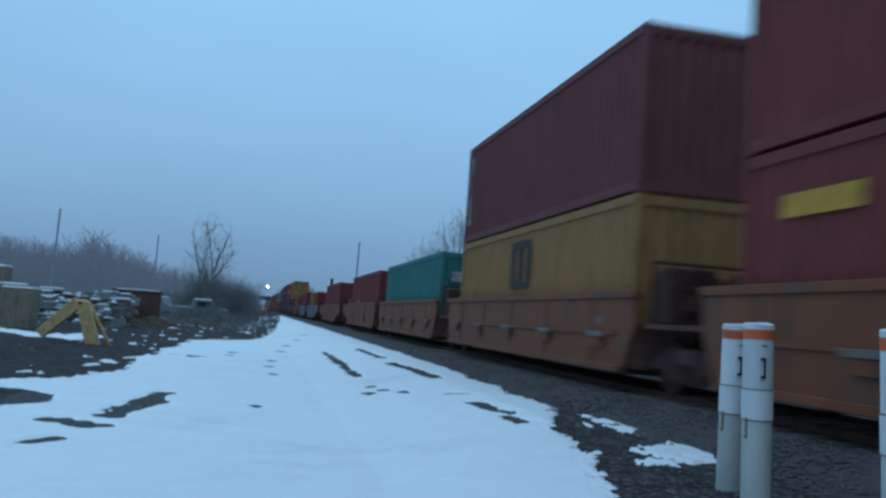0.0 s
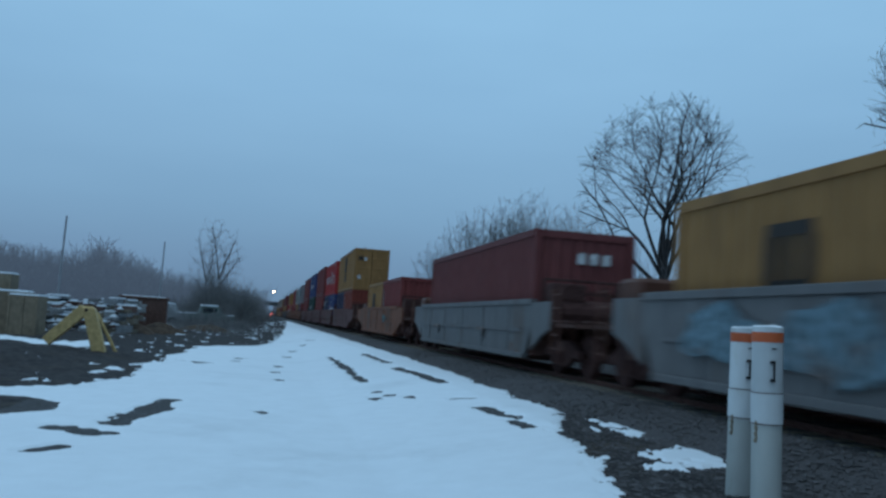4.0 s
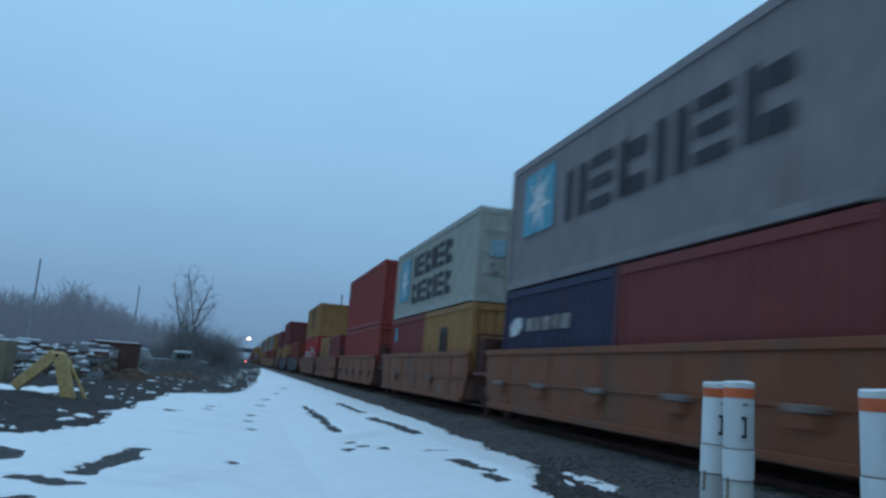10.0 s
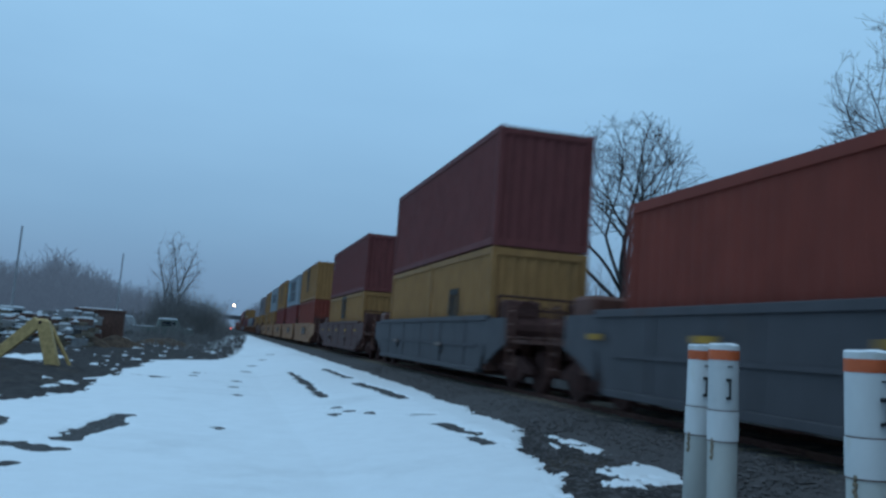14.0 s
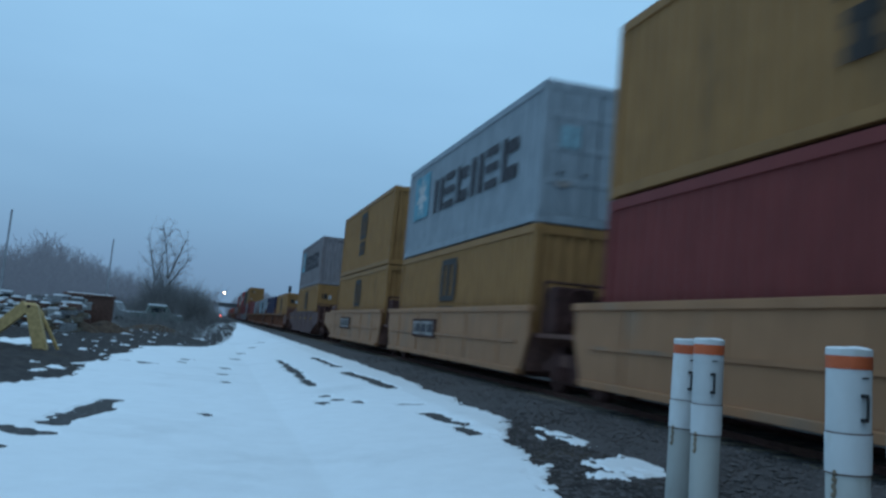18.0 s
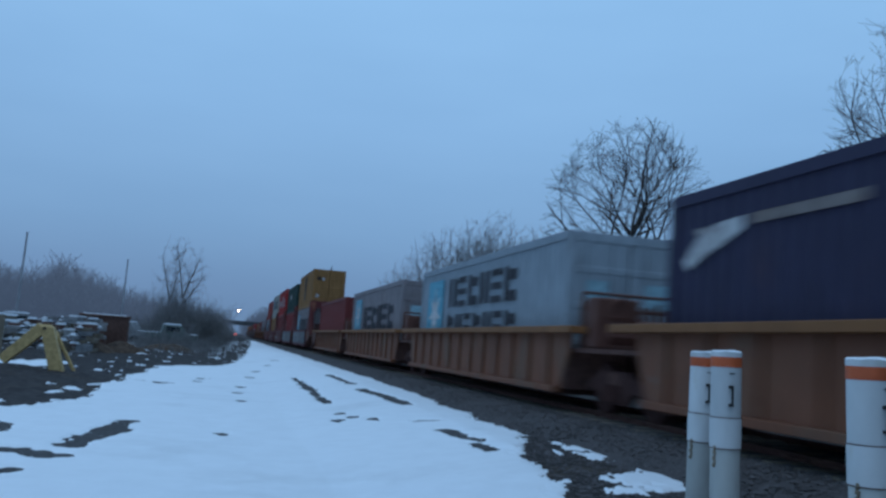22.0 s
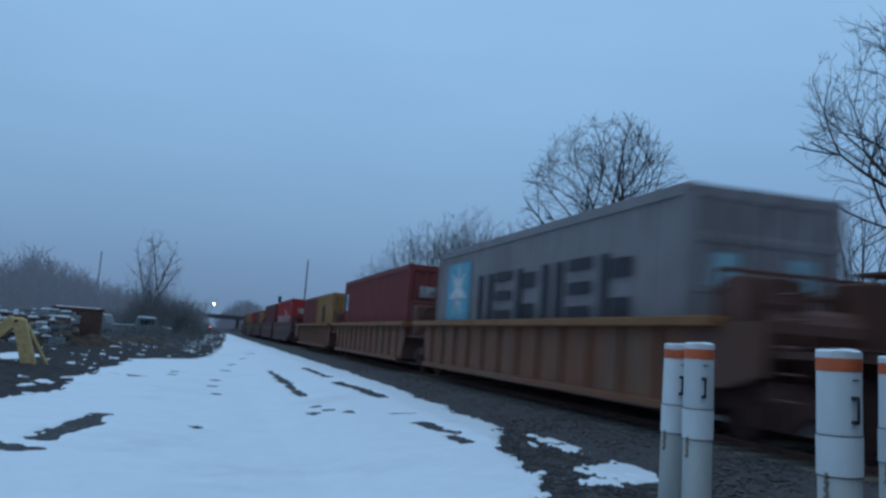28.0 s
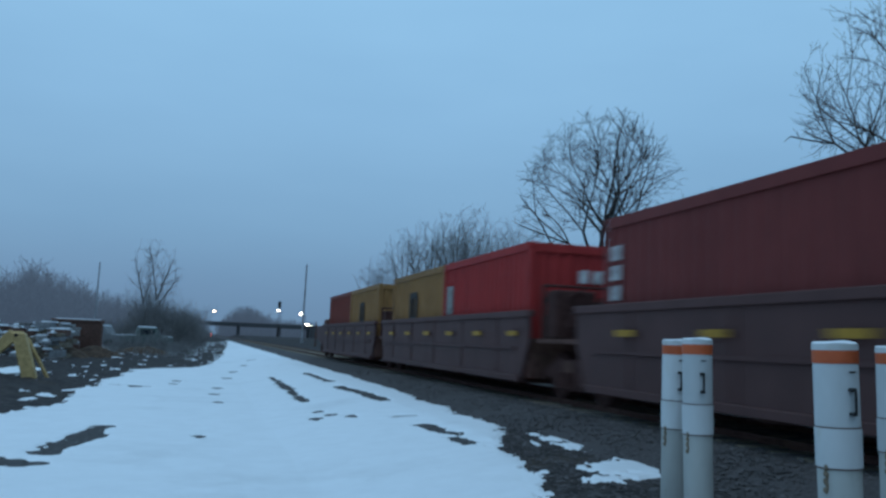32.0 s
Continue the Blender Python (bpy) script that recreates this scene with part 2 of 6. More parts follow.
SNOW = surface("old_snow", (0.72, 0.755, 0.79), rough=0.6, grain=3.0, vary=0.03, stain=(0.62, 0.65, 0.68), stain_scale=0.4,
               stain_at=0.55, bump=0.012, bump_scale=9.0, spread=0.02, shine=0.25)
DIRT = surface("dark_wet_earth", (0.041, 0.036, 0.036), rough=0.95, shine=0.12, grain=6.0, vary=0.5, stain=(0.055, 0.044, 0.036), stain_scale=0.7,
               bump=0.06, bump_scale=14.0)
BALLAST = surface("grey_ballast", (0.076, 0.069, 0.070), rough=0.95, shine=0.15, grain=24.0, vary=0.35, stain=(0.056, 0.050, 0.050), stain_scale=0.8,
                  bump=0.02, bump_scale=22.0)
STONE = surface("ballast_stone", (0.094, 0.087, 0.088), rough=0.95, grain=9.0, vary=0.3, spread=0.3, shine=0.15)
BARK = surface("dark_bark", (0.050, 0.044, 0.044), rough=0.9, grain=5.0, vary=0.4, bump=0.02)
# far bark and both brush tones: base colour paled to put distance haze in
BARK_HAZED = surface("haze_paled_bark", (0.200, 0.192, 0.195), rough=0.95, grain=5.0, vary=0.3, bump=0, shine=0.1)
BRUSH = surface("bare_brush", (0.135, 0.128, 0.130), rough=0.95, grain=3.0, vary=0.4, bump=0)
BRUSH_HAZED = surface("haze_paled_dead_brush", (0.215, 0.208, 0.208), rough=0.95, grain=3.0, vary=0.35, bump=0, shine=0.1)
PVC = surface("weathered_white_plastic", (0.50, 0.515, 0.52), rough=0.75, grain=7.0, vary=0.06, stain=(0.42, 0.41, 0.35), stain_scale=2.5,
              stain_at=0.6, bump=0.002, stretch=(1, 1, 0.4))
PVC_OLD = surface("grimy_white_plastic", (0.40, 0.405, 0.385), rough=0.8, grain=7.0, vary=0.08, stain=(0.26, 0.24, 0.18), stain_scale=2.2,
                  stain_at=0.58, bump=0.002, stretch=(1, 1, 0.4))
BAND = surface("orange_band", (0.500, 0.100, 0.036), rough=0.5, bump=0, vary=0.08)
BLACK = surface("black_rubber", (0.02, 0.02, 0.022), rough=0.6)
YELLOW_STEEL = surface("chipped_yellow_steel", (0.47, 0.32, 0.14), rough=0.55, stain=(0.14, 0.07, 0.03), stain_at=0.62, bump=0.003)
CAR_GREY = surface("dull_grey_car_paint", (0.190, 0.195, 0.205), rough=0.6)
WOOD = surface("weathered_grey_wood", (0.16, 0.13, 0.10), rough=0.85, grain=9.0, vary=0.3, stretch=(1, 1, 0.2))
GRASS = surface("frosted_dead_grass", (0.070, 0.068, 0.070), rough=0.95, grain=14.0, vary=0.4, stain=(0.065, 0.060, 0.058), stain_scale=2.5, stain_at=0.5, bump=0.03, bump_scale=30.0,
                shine=0.1, spots=(0.38, 0.41, 0.44), spots_at=0.66, spots_scale=9.0)
EARTH = surface("brown_loose_earth", (0.085, 0.060, 0.046), rough=0.95, grain=5.0, vary=0.4, stain=(0.05, 0.040, 0.036), stain_scale=1.2, bump=0.05, bump_scale=9.0, shine=0.1)
CRATE = surface("tan_plywood", (0.22, 0.17, 0.12), rough=0.8, grain=5.0, vary=0.2)
RUSTY = surface("rusted_sheet_steel", (0.130, 0.070, 0.056), rough=0.85, stain=(0.085, 0.045, 0.036), stain_at=0.5)
CONCRETE = surface("grey_concrete", (0.22, 0.22, 0.22), rough=0.9)
TRUCK_GREEN = surface("faded_green_paint", (0.115, 0.150, 0.138), rough=0.6)
# bluish emission on the far woods stands in for distance haze
HAZE_GLOW = glow("distant_woods_haze_glow", (0.25, 0.40, 0.64), 0.16)
HAZE_GLOW.node_tree.nodes["Principled BSDF"].inputs["Base Color"].default_value = (0.085, 0.080, 0.080, 1)
HAZE_GLOW.node_tree.nodes["Principled BSDF"].inputs["Roughness"].default_value = 1.0
HAZE_GLOW.node_tree.nodes["Principled BSDF"].inputs["Specular IOR Level"].default_value = 0.0
SOOTY = surface("dark_weathered_concrete", (0.09, 0.09, 0.095), rough=0.95, shine=0.1)
GLASS = surface("dark_window_glass", (0.02, 0.025, 0.03), rough=0.1, bump=0, vary=0.05)
LAMP = glow("warm_white_lamp", (1.0, 0.80, 0.56), 14.0)
LAMP_SMALL = glow("white_lamp", (1.0, 0.93, 0.82), 22.0)
LAMP_RED = glow("red_signal_lamp", (1.0, 0.16, 0.12), 5.0)


# ---------------------------------------------------------------- building helpers
def mesh_of(bm, name="part"):
    me = bpy.data.meshes.new(name)
    bm.normal_update()
    bm.to_mesh(me)
    bm.free()
    return me


def part(name, data, material, parent, label="", m=None):
    """Links a bmesh or mesh as one object under a thing or a part; the material sits on the object, so meshes can be shared."""
    me = mesh_of(data, name) if isinstance(data, bmesh.types.BMesh) else data
    if not me.materials:
        me.materials.append(None)
    ob = new(name, me)
    ob.material_slots[0].link = "OBJECT"
    ob.material_slots[0].material = material
    ob.parent = parent
    if m is not None:
        ob.matrix_basis = m
    if label:
        ob["label"] = label
    return ob


def thing(name, label, category, group="", kind="", m=None):
    ob = new(name)
    ob.empty_display_size = 0.2
    if m is not None:
        ob.matrix_basis = m
    return tagged(ob, label, category, group, kind)


def box(bm, x0, x1, y0, y1, z0, z1):
    vs = [bm.verts.new((x, y, z)) for x in (x0, x1) for y in (y0, y1) for z in (z0, z1)]
    for f in ((0, 1, 3, 2), (4, 6, 7, 5), (0, 4, 5, 1), (2, 3, 7, 6), (0, 2, 6, 4), (1, 5, 7, 3)):
        bm.faces.new([vs[i] for i in f])
    return vs


def boxes(*dims, bevel=0.0):
    bm = bmesh.new()
    for d in dims:
        box(bm, *d)
    if bevel:
        bmesh.ops.bevel(bm, geom=list(bm.edges), offset=bevel, segments=1, affect="EDGES")
    return bm


def tube(bm, p, q, r0, r1, n=6, caps=True):
    """A tapered tube from p to q."""
    p, q = Vector(p), Vector(q)
    d = (q - p).normalized()
    a = d.orthogonal().normalized()
    b = d.cross(a)
    rings = []
    for c, r in ((p, r0), (q, r1)):
        rings.append([bm.verts.new(c + (a * math.cos(2 * math.pi * i / n) + b * math.sin(2 * math.pi * i / n)) * r) for i in range(n)])
    for i in range(n):
        bm.faces.new((rings[0][i], rings[0][(i + 1) % n], rings[1][(i + 1) % n], rings[1][i]))
    if caps:
        bm.faces.new(rings[0][::-1])
        bm.faces.new(rings[1])


def prism(bm, outline, axis, a0, a1):
    """An outline of (u, v) pairs, drawn out along an axis: 'x' takes (y, z), 'y' takes (x, z), 'z' takes (x, y)."""
    def at(u, v, w):
        return {"x": (w, u, v), "y": (u, w, v), "z": (u, v, w)}[axis]
    lo = [bm.verts.new(at(u, v, a0)) for u, v in outline]
    hi = [bm.verts.new(at(u, v, a1)) for u, v in outline]
    k = len(outline)
    bm.faces.new(lo[::-1])
    bm.faces.new(hi)
    for i in range(k):
        bm.faces.new((lo[i], lo[(i + 1) % k], hi[(i + 1) % k], hi[i]))
    bmesh.ops.recalc_face_normals(bm, faces=list(bm.faces))


def grid_mesh(name, xs, ys, zs, smooth=True):
    """A sheet over xs by ys with heights zs[iy, ix]."""
    nx, ny = len(xs), len(ys)
    X, Y = np.meshgrid(xs, ys)
    co = np.stack([X, Y, zs], -1).reshape(-1, 3).astype(np.float32)
    i = np.arange(nx - 1)[None, :] + nx * np.arange(ny - 1)[:, None]
    faces = np.stack([i, i + 1, i + nx + 1, i + nx], -1).reshape(-1, 4).astype(np.int32)
    me = bpy.data.meshes.new(name)
    me.vertices.add(len(co))
    me.vertices.foreach_set("co", co.ravel())
    me.loops.add(faces.size)
    me.loops.foreach_set("vertex_index", faces.ravel())
    me.polygons.add(len(faces))
    me.polygons.foreach_set("loop_start", np.arange(0, faces.size, 4, dtype=np.int32))
    me.update(calc_edges=True)
    if smooth:
        me.polygons.foreach_set("use_smooth", np.ones(len(faces), bool))
    return me


def vnoise(x, y, seed=0):
    """Smooth value noise, 0 to 1."""
    xi, yi = np.floor(x).astype(np.int64), np.floor(y).astype(np.int64)
    fx, fy = x - xi, y - yi
    fx, fy = fx * fx * (3 - 2 * fx), fy * fy * (3 - 2 * fy)

    def h(a, b):
        v = (a * 374761393 + b * 668265263 + seed * 974711) & 0x7FFFFFFF
        v = ((v ^ (v >> 13)) * 1274126177) & 0x7FFFFFFF
        return ((v ^ (v >> 16)) & 0xFFFF) / 65535.0
    return (h(xi, yi) * (1 - fx) + h(xi + 1, yi) * fx) * (1 - fy) + (h(xi, yi + 1) * (1 - fx) + h(xi + 1, yi + 1) * fx) * fy


def fbm(x, y, seed=0, octaves=5):
    s, a, t = 0.0, 1.0, 0.0
    for k in range(octaves):
        s, t = s + a * vnoise(x * 2 ** k, y * 2 ** k, seed + k), t + a
        a *= 0.55
    return s / t - 0.5


# ---------------------------------------------------------------- ground, snow, ballast
TRACK_X, RAIL_Z = 7.13, 0.72


def ground_z(x, y):
    z = 0.09 + 0.36 * np.clip((x - 1.2) / 2.4, 0, 1)
    left = np.clip((-x - 2.2) / 2.0, 0, 1) * np.clip((y - 13) / 6, 0, 1)
    z = z + left * (0.22 * fbm(x * 0.9, y * 0.5, 3) + 0.09 * fbm(x * 3, y * 2, 9))
    z = z + 0.20 * np.exp(-((x + 6.6) / 1.7) ** 2 - ((y - 24.0) / 3.6) ** 2)
    z = z + 0.9 * np.clip((x - 11.5) / 4.0, 0, 1)
    z = z + 0.015 * fbm(x * 1.3, y * 0.7, 5)
    return z


def spaced(*spans):
    out = []
    for a, b, n in spans:
        out += list(np.linspace(a, b, n, endpoint=False))
    return np.array(out + [spans[-1][1]])


gx = spaced((-700, -60, 12), (-60, -14, 40), (-14, 6, 170), (6, 40, 24), (40, 700, 12))
gy = spaced((-80, 0, 12), (0, 45, 220), (45, 160, 80), (160, 900, 24))
GX, GY = np.meshgrid(gx, gy)
ground = new("ground", grid_mesh("ground", gx, gy, ground_z(GX, GY)))
ground.data.materials.append(DIRT)
tagged(ground, "dark wet bare earth beside a railway, partly under snow", "ground", kind="structure")

# stains of bare earth in the snow: x, y of both ends, radius
BARE = [(-1.70, 11.4, -1.36, 14.7, 0.15), (-2.15, 10.95, -1.78, 10.65, 0.20), (-2.10, 9.2, -1.92, 9.6, 0.08), (-2.3, 25.8, -1.4, 25.2, 0.16), (-1.0, 28.0, 0.2, 29.3, 0.10), (2.28, 29.5, 2.29, 24.0, 0.07),
        (2.29, 24.0, 2.22, 18.6, 0.07), (3.41, 29.5, 3.53, 23.8, 0.09), (3.42, 21.9, 3.62, 16.8, 0.09), (3.17, 14.0, 3.46, 13.8, 0.05),
        (3.24, 12.6, 3.36, 11.2, 0.09), (3.22, 11.0, 3.33, 10.3, 0.07)]
SPECKS = [(2.19, 16.3), (2.3, 15.6), (2.6, 14.9), (2.05, 15.2), (0.4, 22.7), (-0.67, 28.4), (-1.66, 25.1), (0.51, 25.2), (0.07, 13.5),
          (0.45, 20.1), (-0.7, 26.8), (0.9, 31.0), (1.3, 36.0), (1.9, 41.0), (2.6, 47.0)]
PATCHES = [(4.62, 11.0, 4.45, 9.6, 0.16), (4.05, 7.95, 5.1, 8.7, 0.30), (3.7, 7.3, 4.3, 7.6, 0.14), (3.25, 5.2, 3.45, 4.6, 0.10),
           (3.9, 5.0, 4.6, 5.6, 0.07), (5.0, 7.2, 5.3, 7.0, 0.08),
           (-8.6, 33.6, -7.4, 32.0, 0.75), (-6.4, 31.5, -6.0, 34.5, 0.55), (-4.0, 17.0, -3.8, 16.9, 0.09), (-3.45, 19.6, -3.4, 20.4, 0.08), (-3.1, 22.6, -2.9, 22.8, 0.08)]


def seg_dist(x, y, x0, y0, x1, y1):
    dx, dy = x1 - x0, y1 - y0
    t = np.clip(((x - x0) * dx + (y - y0) * dy) / (dx * dx + dy * dy), 0, 1)
    return np.hypot(x - x0 - t * dx, y - y0 - t * dy)


def snow_field(x, y):
    """Positive where snow lies."""
    right = np.interp(y, [0, 2, 4, 6.5, 8, 9.6, 12.2, 16, 23, 34, 53, 160], [0.9, 1.4, 2.2, 2.92, 3.26, 3.6, 4.22, 4.38, 4.69, 4.95, 5.0, 4.9])
    left = np.interp(y, [0, 14.4, 14.9, 15.7, 16.3, 17, 19, 21.6, 28, 36, 38, 39.5, 45, 62, 100, 160], [-60, -60, -4.5, -3.9, -3.3, -3.0, -2.55, -2.7, -2.7, -2.4, -1.5, -0.2, 0.5, 1.4, 2.7, 4.2])
    rough = fbm(x * 1.6, y * 0.9, 11, 6)
    fine = fbm(x * 8, y * 6, 21, 4)
    m = np.minimum(right - x, np.maximum(x - left, (14.9 - y) * 0.6)) + 0.75 * rough + 0.42 * fine + 0.22 * fbm(x * 19, y * 13, 23, 2)
    for a, b, c, d, r in BARE:
        m = np.minimum(m, seg_dist(x, y, a, b, c, d) - r * 1.3 + 0.30 * rough + 0.26 * fine)
    for a, b in SPECKS:
        m = np.minimum(m, np.hypot((x - a) * 1.0, (y - b) * 0.45) - 0.006 * b + 0.25 * fine)
    m = np.minimum(m, np.hypot((x + 3.6) / 0.95, (y - 13.0) / 1.35) - 0.92 + 0.5 * rough + 0.2 * fine)
    for a, b, c, d, r in PATCHES:
        m = np.maximum(m, r - seg_dist(x, y, a, b, c, d) + 0.25 * rough + 0.55 * fine + 0.34 * fbm(x * 21, y * 9, 27, 3))
    flecks = fbm(x * 2.3, y * 0.9, 31, 6) - 0.215 + 0.05 * np.clip((y - 40) / 40, 0, 1)
    flecks = np.where((x < left + 0.6) & (y > 14), flecks, -1.0)
    flecks = np.where((x > right + 0.3) & (x < 5.0) & (y < 26), fbm(x * 1.5, y * 0.9, 41, 6) - 0.27, flecks)
    return np.maximum(m, flecks * 1.6)


sx = spaced((-34, -14, 24), (-14, -4, 90), (-4, 5.4, 340))
sy = np.concatenate([np.linspace(-25, 1.2, 40, endpoint=False), 1.2 * np.exp(np.linspace(0, math.log(150 / 1.2), 800))])
SX, SY = np.meshgrid(sx, sy)
lift = np.clip(snow_field(SX, SY) * 0.35, -0.10, 0.03) + 0.012 * fbm(SX * 1.1, SY * 0.8, 51, 4)
snow = new("snow_cover", grid_mesh("snow_cover", sx, sy, ground_z(SX, SY) + lift))
snow.data.materials.append(SNOW)
tagged(snow, "thin trampled snow with bare dark patches and old tyre tracks", "snow", kind="stuff")

# frozen grass showing through the bare patches in the snow
fx, fy = np.linspace(-3.3, 4.2, 90), np.linspace(7.0, 32.0, 160)
FX, FY = np.meshgrid(fx, fy)
grass = new("grass", grid_mesh("grass", fx, fy, ground_z(FX, FY) + np.where(FX > np.interp(FY, [7, 9.6, 12.2, 16, 32], [2.6, 3.2, 3.8, 4.0, 4.1]), -0.1, 0.004)
                               + np.where((FX < -2.1) & (FY > 14), -0.1, 0.0) + 0.012 * fbm(FX * 9, FY * 9, 71, 3)))
grass.data.materials.append(GRASS)
tagged(grass, "flattened grey dead grass dusted with snow", "grass", kind="stuff")

# ballast bed: shoulder, crown and far shoulder
bx = spaced((4.1, 6.0, 34), (6.0, 9.0, 12), (9.0, 11.5, 10))
by = spaced((-30, 0, 30), (0, 45, 260), (45, 160, 160), (160, 900, 40))
BX, BY = np.meshgrid(bx, by)
bed = np.interp(BX, [4.1, 4.35, 5.45, 8.85, 10.1, 11.5], [0.30, 0.45, 0.63, 0.63, 0.38, 0.05]) + 0.03 * fbm(BX * 6, BY * 4, 61, 4) * (BX > 4.3) + 0.04 * fbm(BX, BY * 0.7, 63, 3)
ballast = new("ballast_bed", grid_mesh("ballast_bed", bx, by, bed))
ballast.data.materials.append(BALLAST)
tagged(ballast, "dark grey crushed stone ballast of the railway bed", "ballast", kind="structure")


def scatter_stones():
    rng = np.random.RandomState(4)
    base = np.array([(1, 0, 0), (-1, 0, 0), (0, 1, 0), (0, -1, 0), (0, 0, 1), (0, 0, -1)], float)
    tri = np.array([(0, 2, 4), (2, 1, 4), (1, 3, 4), (3, 0, 4), (2, 0, 5), (1, 2, 5), (3, 1, 5), (0, 3, 5)])
    n = 15000
    y = 3.2 * np.exp(rng.rand(n) * math.log(30 / 3.2))
    x = 2.4 + rng.rand(n) * 3.6
    ok = (x > np.interp(y, [3, 6.5, 9.6, 12.2, 23, 40], [2.0, 2.9, 3.6, 4.2, 4.7, 5.0]) - 0.1) & (snow_field(x, y) < 0.02)
    x, y = x[ok], y[ok]
    z = np.maximum(ground_z(x, y), np.interp(x, [4.1, 4.35, 5.45, 8.85], [0.30, 0.45, 0.63, 0.63]))
    size = (0.014 + 0.026 * rng.rand(len(x)) ** 2)
    v = base[None] * (0.6 + 0.8 * rng.rand(len(x), 6, 1)) * size[:, None, None]
    a = rng.rand(len(x)) * 6.28
    c, s = np.cos(a)[:, None], np.sin(a)[:, None]
    v = np.stack([v[..., 0] * c - v[..., 1] * s, v[..., 0] * s + v[..., 1] * c, v[..., 2] * 0.42], -1)
    v = v + np.stack([x, y, z + 0.005], -1)[:, None, :]
    f = (tri[None] + 6 * np.arange(len(x))[:, None, None]).reshape(-1, 3)
    me = bpy.data.meshes.new("ballast_stones")
    me.from_pydata(v.reshape(-1, 3).tolist(), [], f.tolist())
    me.materials.append(STONE)
    return tagged(new("ballast_stones", me), "loose grey ballast stones strewn beside the track", "stones", kind="stuff")


scatter_stones()


# ---------------------------------------------------------------- railway track
def build_track():
    track = thing("railway_track", "worn steel rails on dark wooden ties in grey ballast", "railway track", kind="structure", m=pose(TRACK_X, 0, 0))
    for sgn in (-1, 1):
        bm = bmesh.new()
        c = sgn * 0.755
        prism(bm, [(c - 0.07, 0.54), (c + 0.07, 0.54), (c + 0.07, 0.56), (c + 0.012, 0.58), (c + 0.012, 0.675), (c + 0.036, 0.685),
                   (c + 0.036, RAIL_Z), (c - 0.036, RAIL_Z), (c - 0.036, 0.685), (c - 0.012, 0.675), (c - 0.012, 0.58), (c - 0.07, 0.56)], "y", -30, 880)
        part("rail", bm, UNDER, track, "worn steel rail")
    tie = mesh_of(boxes((-1.3, 1.3, -0.115, 0.115, 0.39, 0.64), bevel=0.012), "tie")
    for i in range(300):
        part("tie", tie, WOOD, track, m=pose(0, 0.5 + 0.53 * i, 0, rz=0.6 * math.sin(i * 12.9)))
    return track


build_track()


# ---------------------------------------------------------------- freight containers
MOVERS = []
W2 = 1.219          # half a container's width
L40, L20 = 12.19, 6.06
TALL, LOW = 2.896, 2.591
KIT = {}


def corrugated(length, height, pitch=0.278, depth=0.036):
    """One corrugated sheet in the y-z plane, standing at x = 0, waves towards +x."""
    bm = bmesh.new()
    ys = []
    n = int(length / pitch)
    p = length / n
    for i in range(n):
        ys += [(i * p, 0.0), (i * p + p * 0.26, 0.0), (i * p + p * 0.5, depth), (i * p + p * 0.76, depth)]
    ys.append((length, 0.0))
    lo = [bm.verts.new((d, y, 0)) for y, d in ys]
    hi = [bm.verts.new((d, y, height)) for y, d in ys]
    for i in range(len(ys) - 1):
        bm.faces.new((lo[i], hi[i], hi[i + 1], lo[i + 1]))
    return bm


def kit(length, height):
    """The shared meshes of one size of container."""
    key = (length, height)
    if key in KIT:
        return KIT[key]
    k = {}
    k["side"] = mesh_of(corrugated(length - 0.24, height - 0.30), "side_panel")
    k["end"] = mesh_of(corrugated(2 * W2 - 0.24, height - 0.36, 0.25, 0.04), "end_panel")
    k["post"] = mesh_of(boxes((-0.075, 0.075, -0.075, 0.075, 0.12, height - 0.12), bevel=0.008), "corner_post")
    k["rail"] = mesh_of(boxes((-0.05, 0.05, 0.15, length - 0.15, -0.08, 0.08), bevel=0.006), "side_rail")
    k["header"] = mesh_of(boxes((-W2 + 0.15, W2 - 0.15, -0.05, 0.05, -0.09, 0.09), bevel=0.006), "end_rail")
    k["cast"] = mesh_of(boxes((-0.089, 0.089, -0.089, 0.089, -0.06, 0.06), bevel=0.012), "corner_casting")
    roof = corrugated(length - 0.24, 2 * W2 - 0.2, 0.30, 0.02)
    for v in roof.verts:
        x, y, z = v.co
        v.co = (z - W2 + 0.1, y, -x)
    k["roof"] = mesh_of(roof, "roof")
    bm = bmesh.new()
    steps = [(0.05, 0.2), (0.0, 0.2)]
    for q in (0.27, 0.50, 0.73):
        steps += [(0.0, height * q), (-0.014, height * q + 0.02), (-0.014, height * q + 0.12), (0.0, height * q + 0.14)]
    steps += [(0.0, height - 0.2), (0.05, height - 0.2)]
    prism(bm, steps, "x", 0.02, W2 - 0.16)
    k["door"] = mesh_of(bm, "door")
    bm = bmesh.new()
    tube(bm, (0, 0, 0.14), (0, 0, height - 0.14), 0.02, 0.02, 6)
    box(bm, -0.03, 0.16, -0.03, -0.005, 1.05, 1.10)
    k["rod"] = mesh_of(bm, "lock_rod")
    k["floor"] = mesh_of(boxes((-W2 + 0.06, W2 - 0.06, 0.1, length - 0.1, 0.09, 0.15)), "floor")
    KIT[key] = k
    return k


WORDS = {"yellow": "mustard-yellow", "maroon": "dark maroon", "brown": "dull brown-red", "red": "bright red", "darkred": "deep red",
         "rust": "rust-red", "orange": "faded orange-red", "teal": "teal-green", "navy": "dark navy-blue", "blue": "blue",
         "green": "dark green", "grey": "cool grey", "white": "dirty off-white", "pale": "pale blue-grey"}


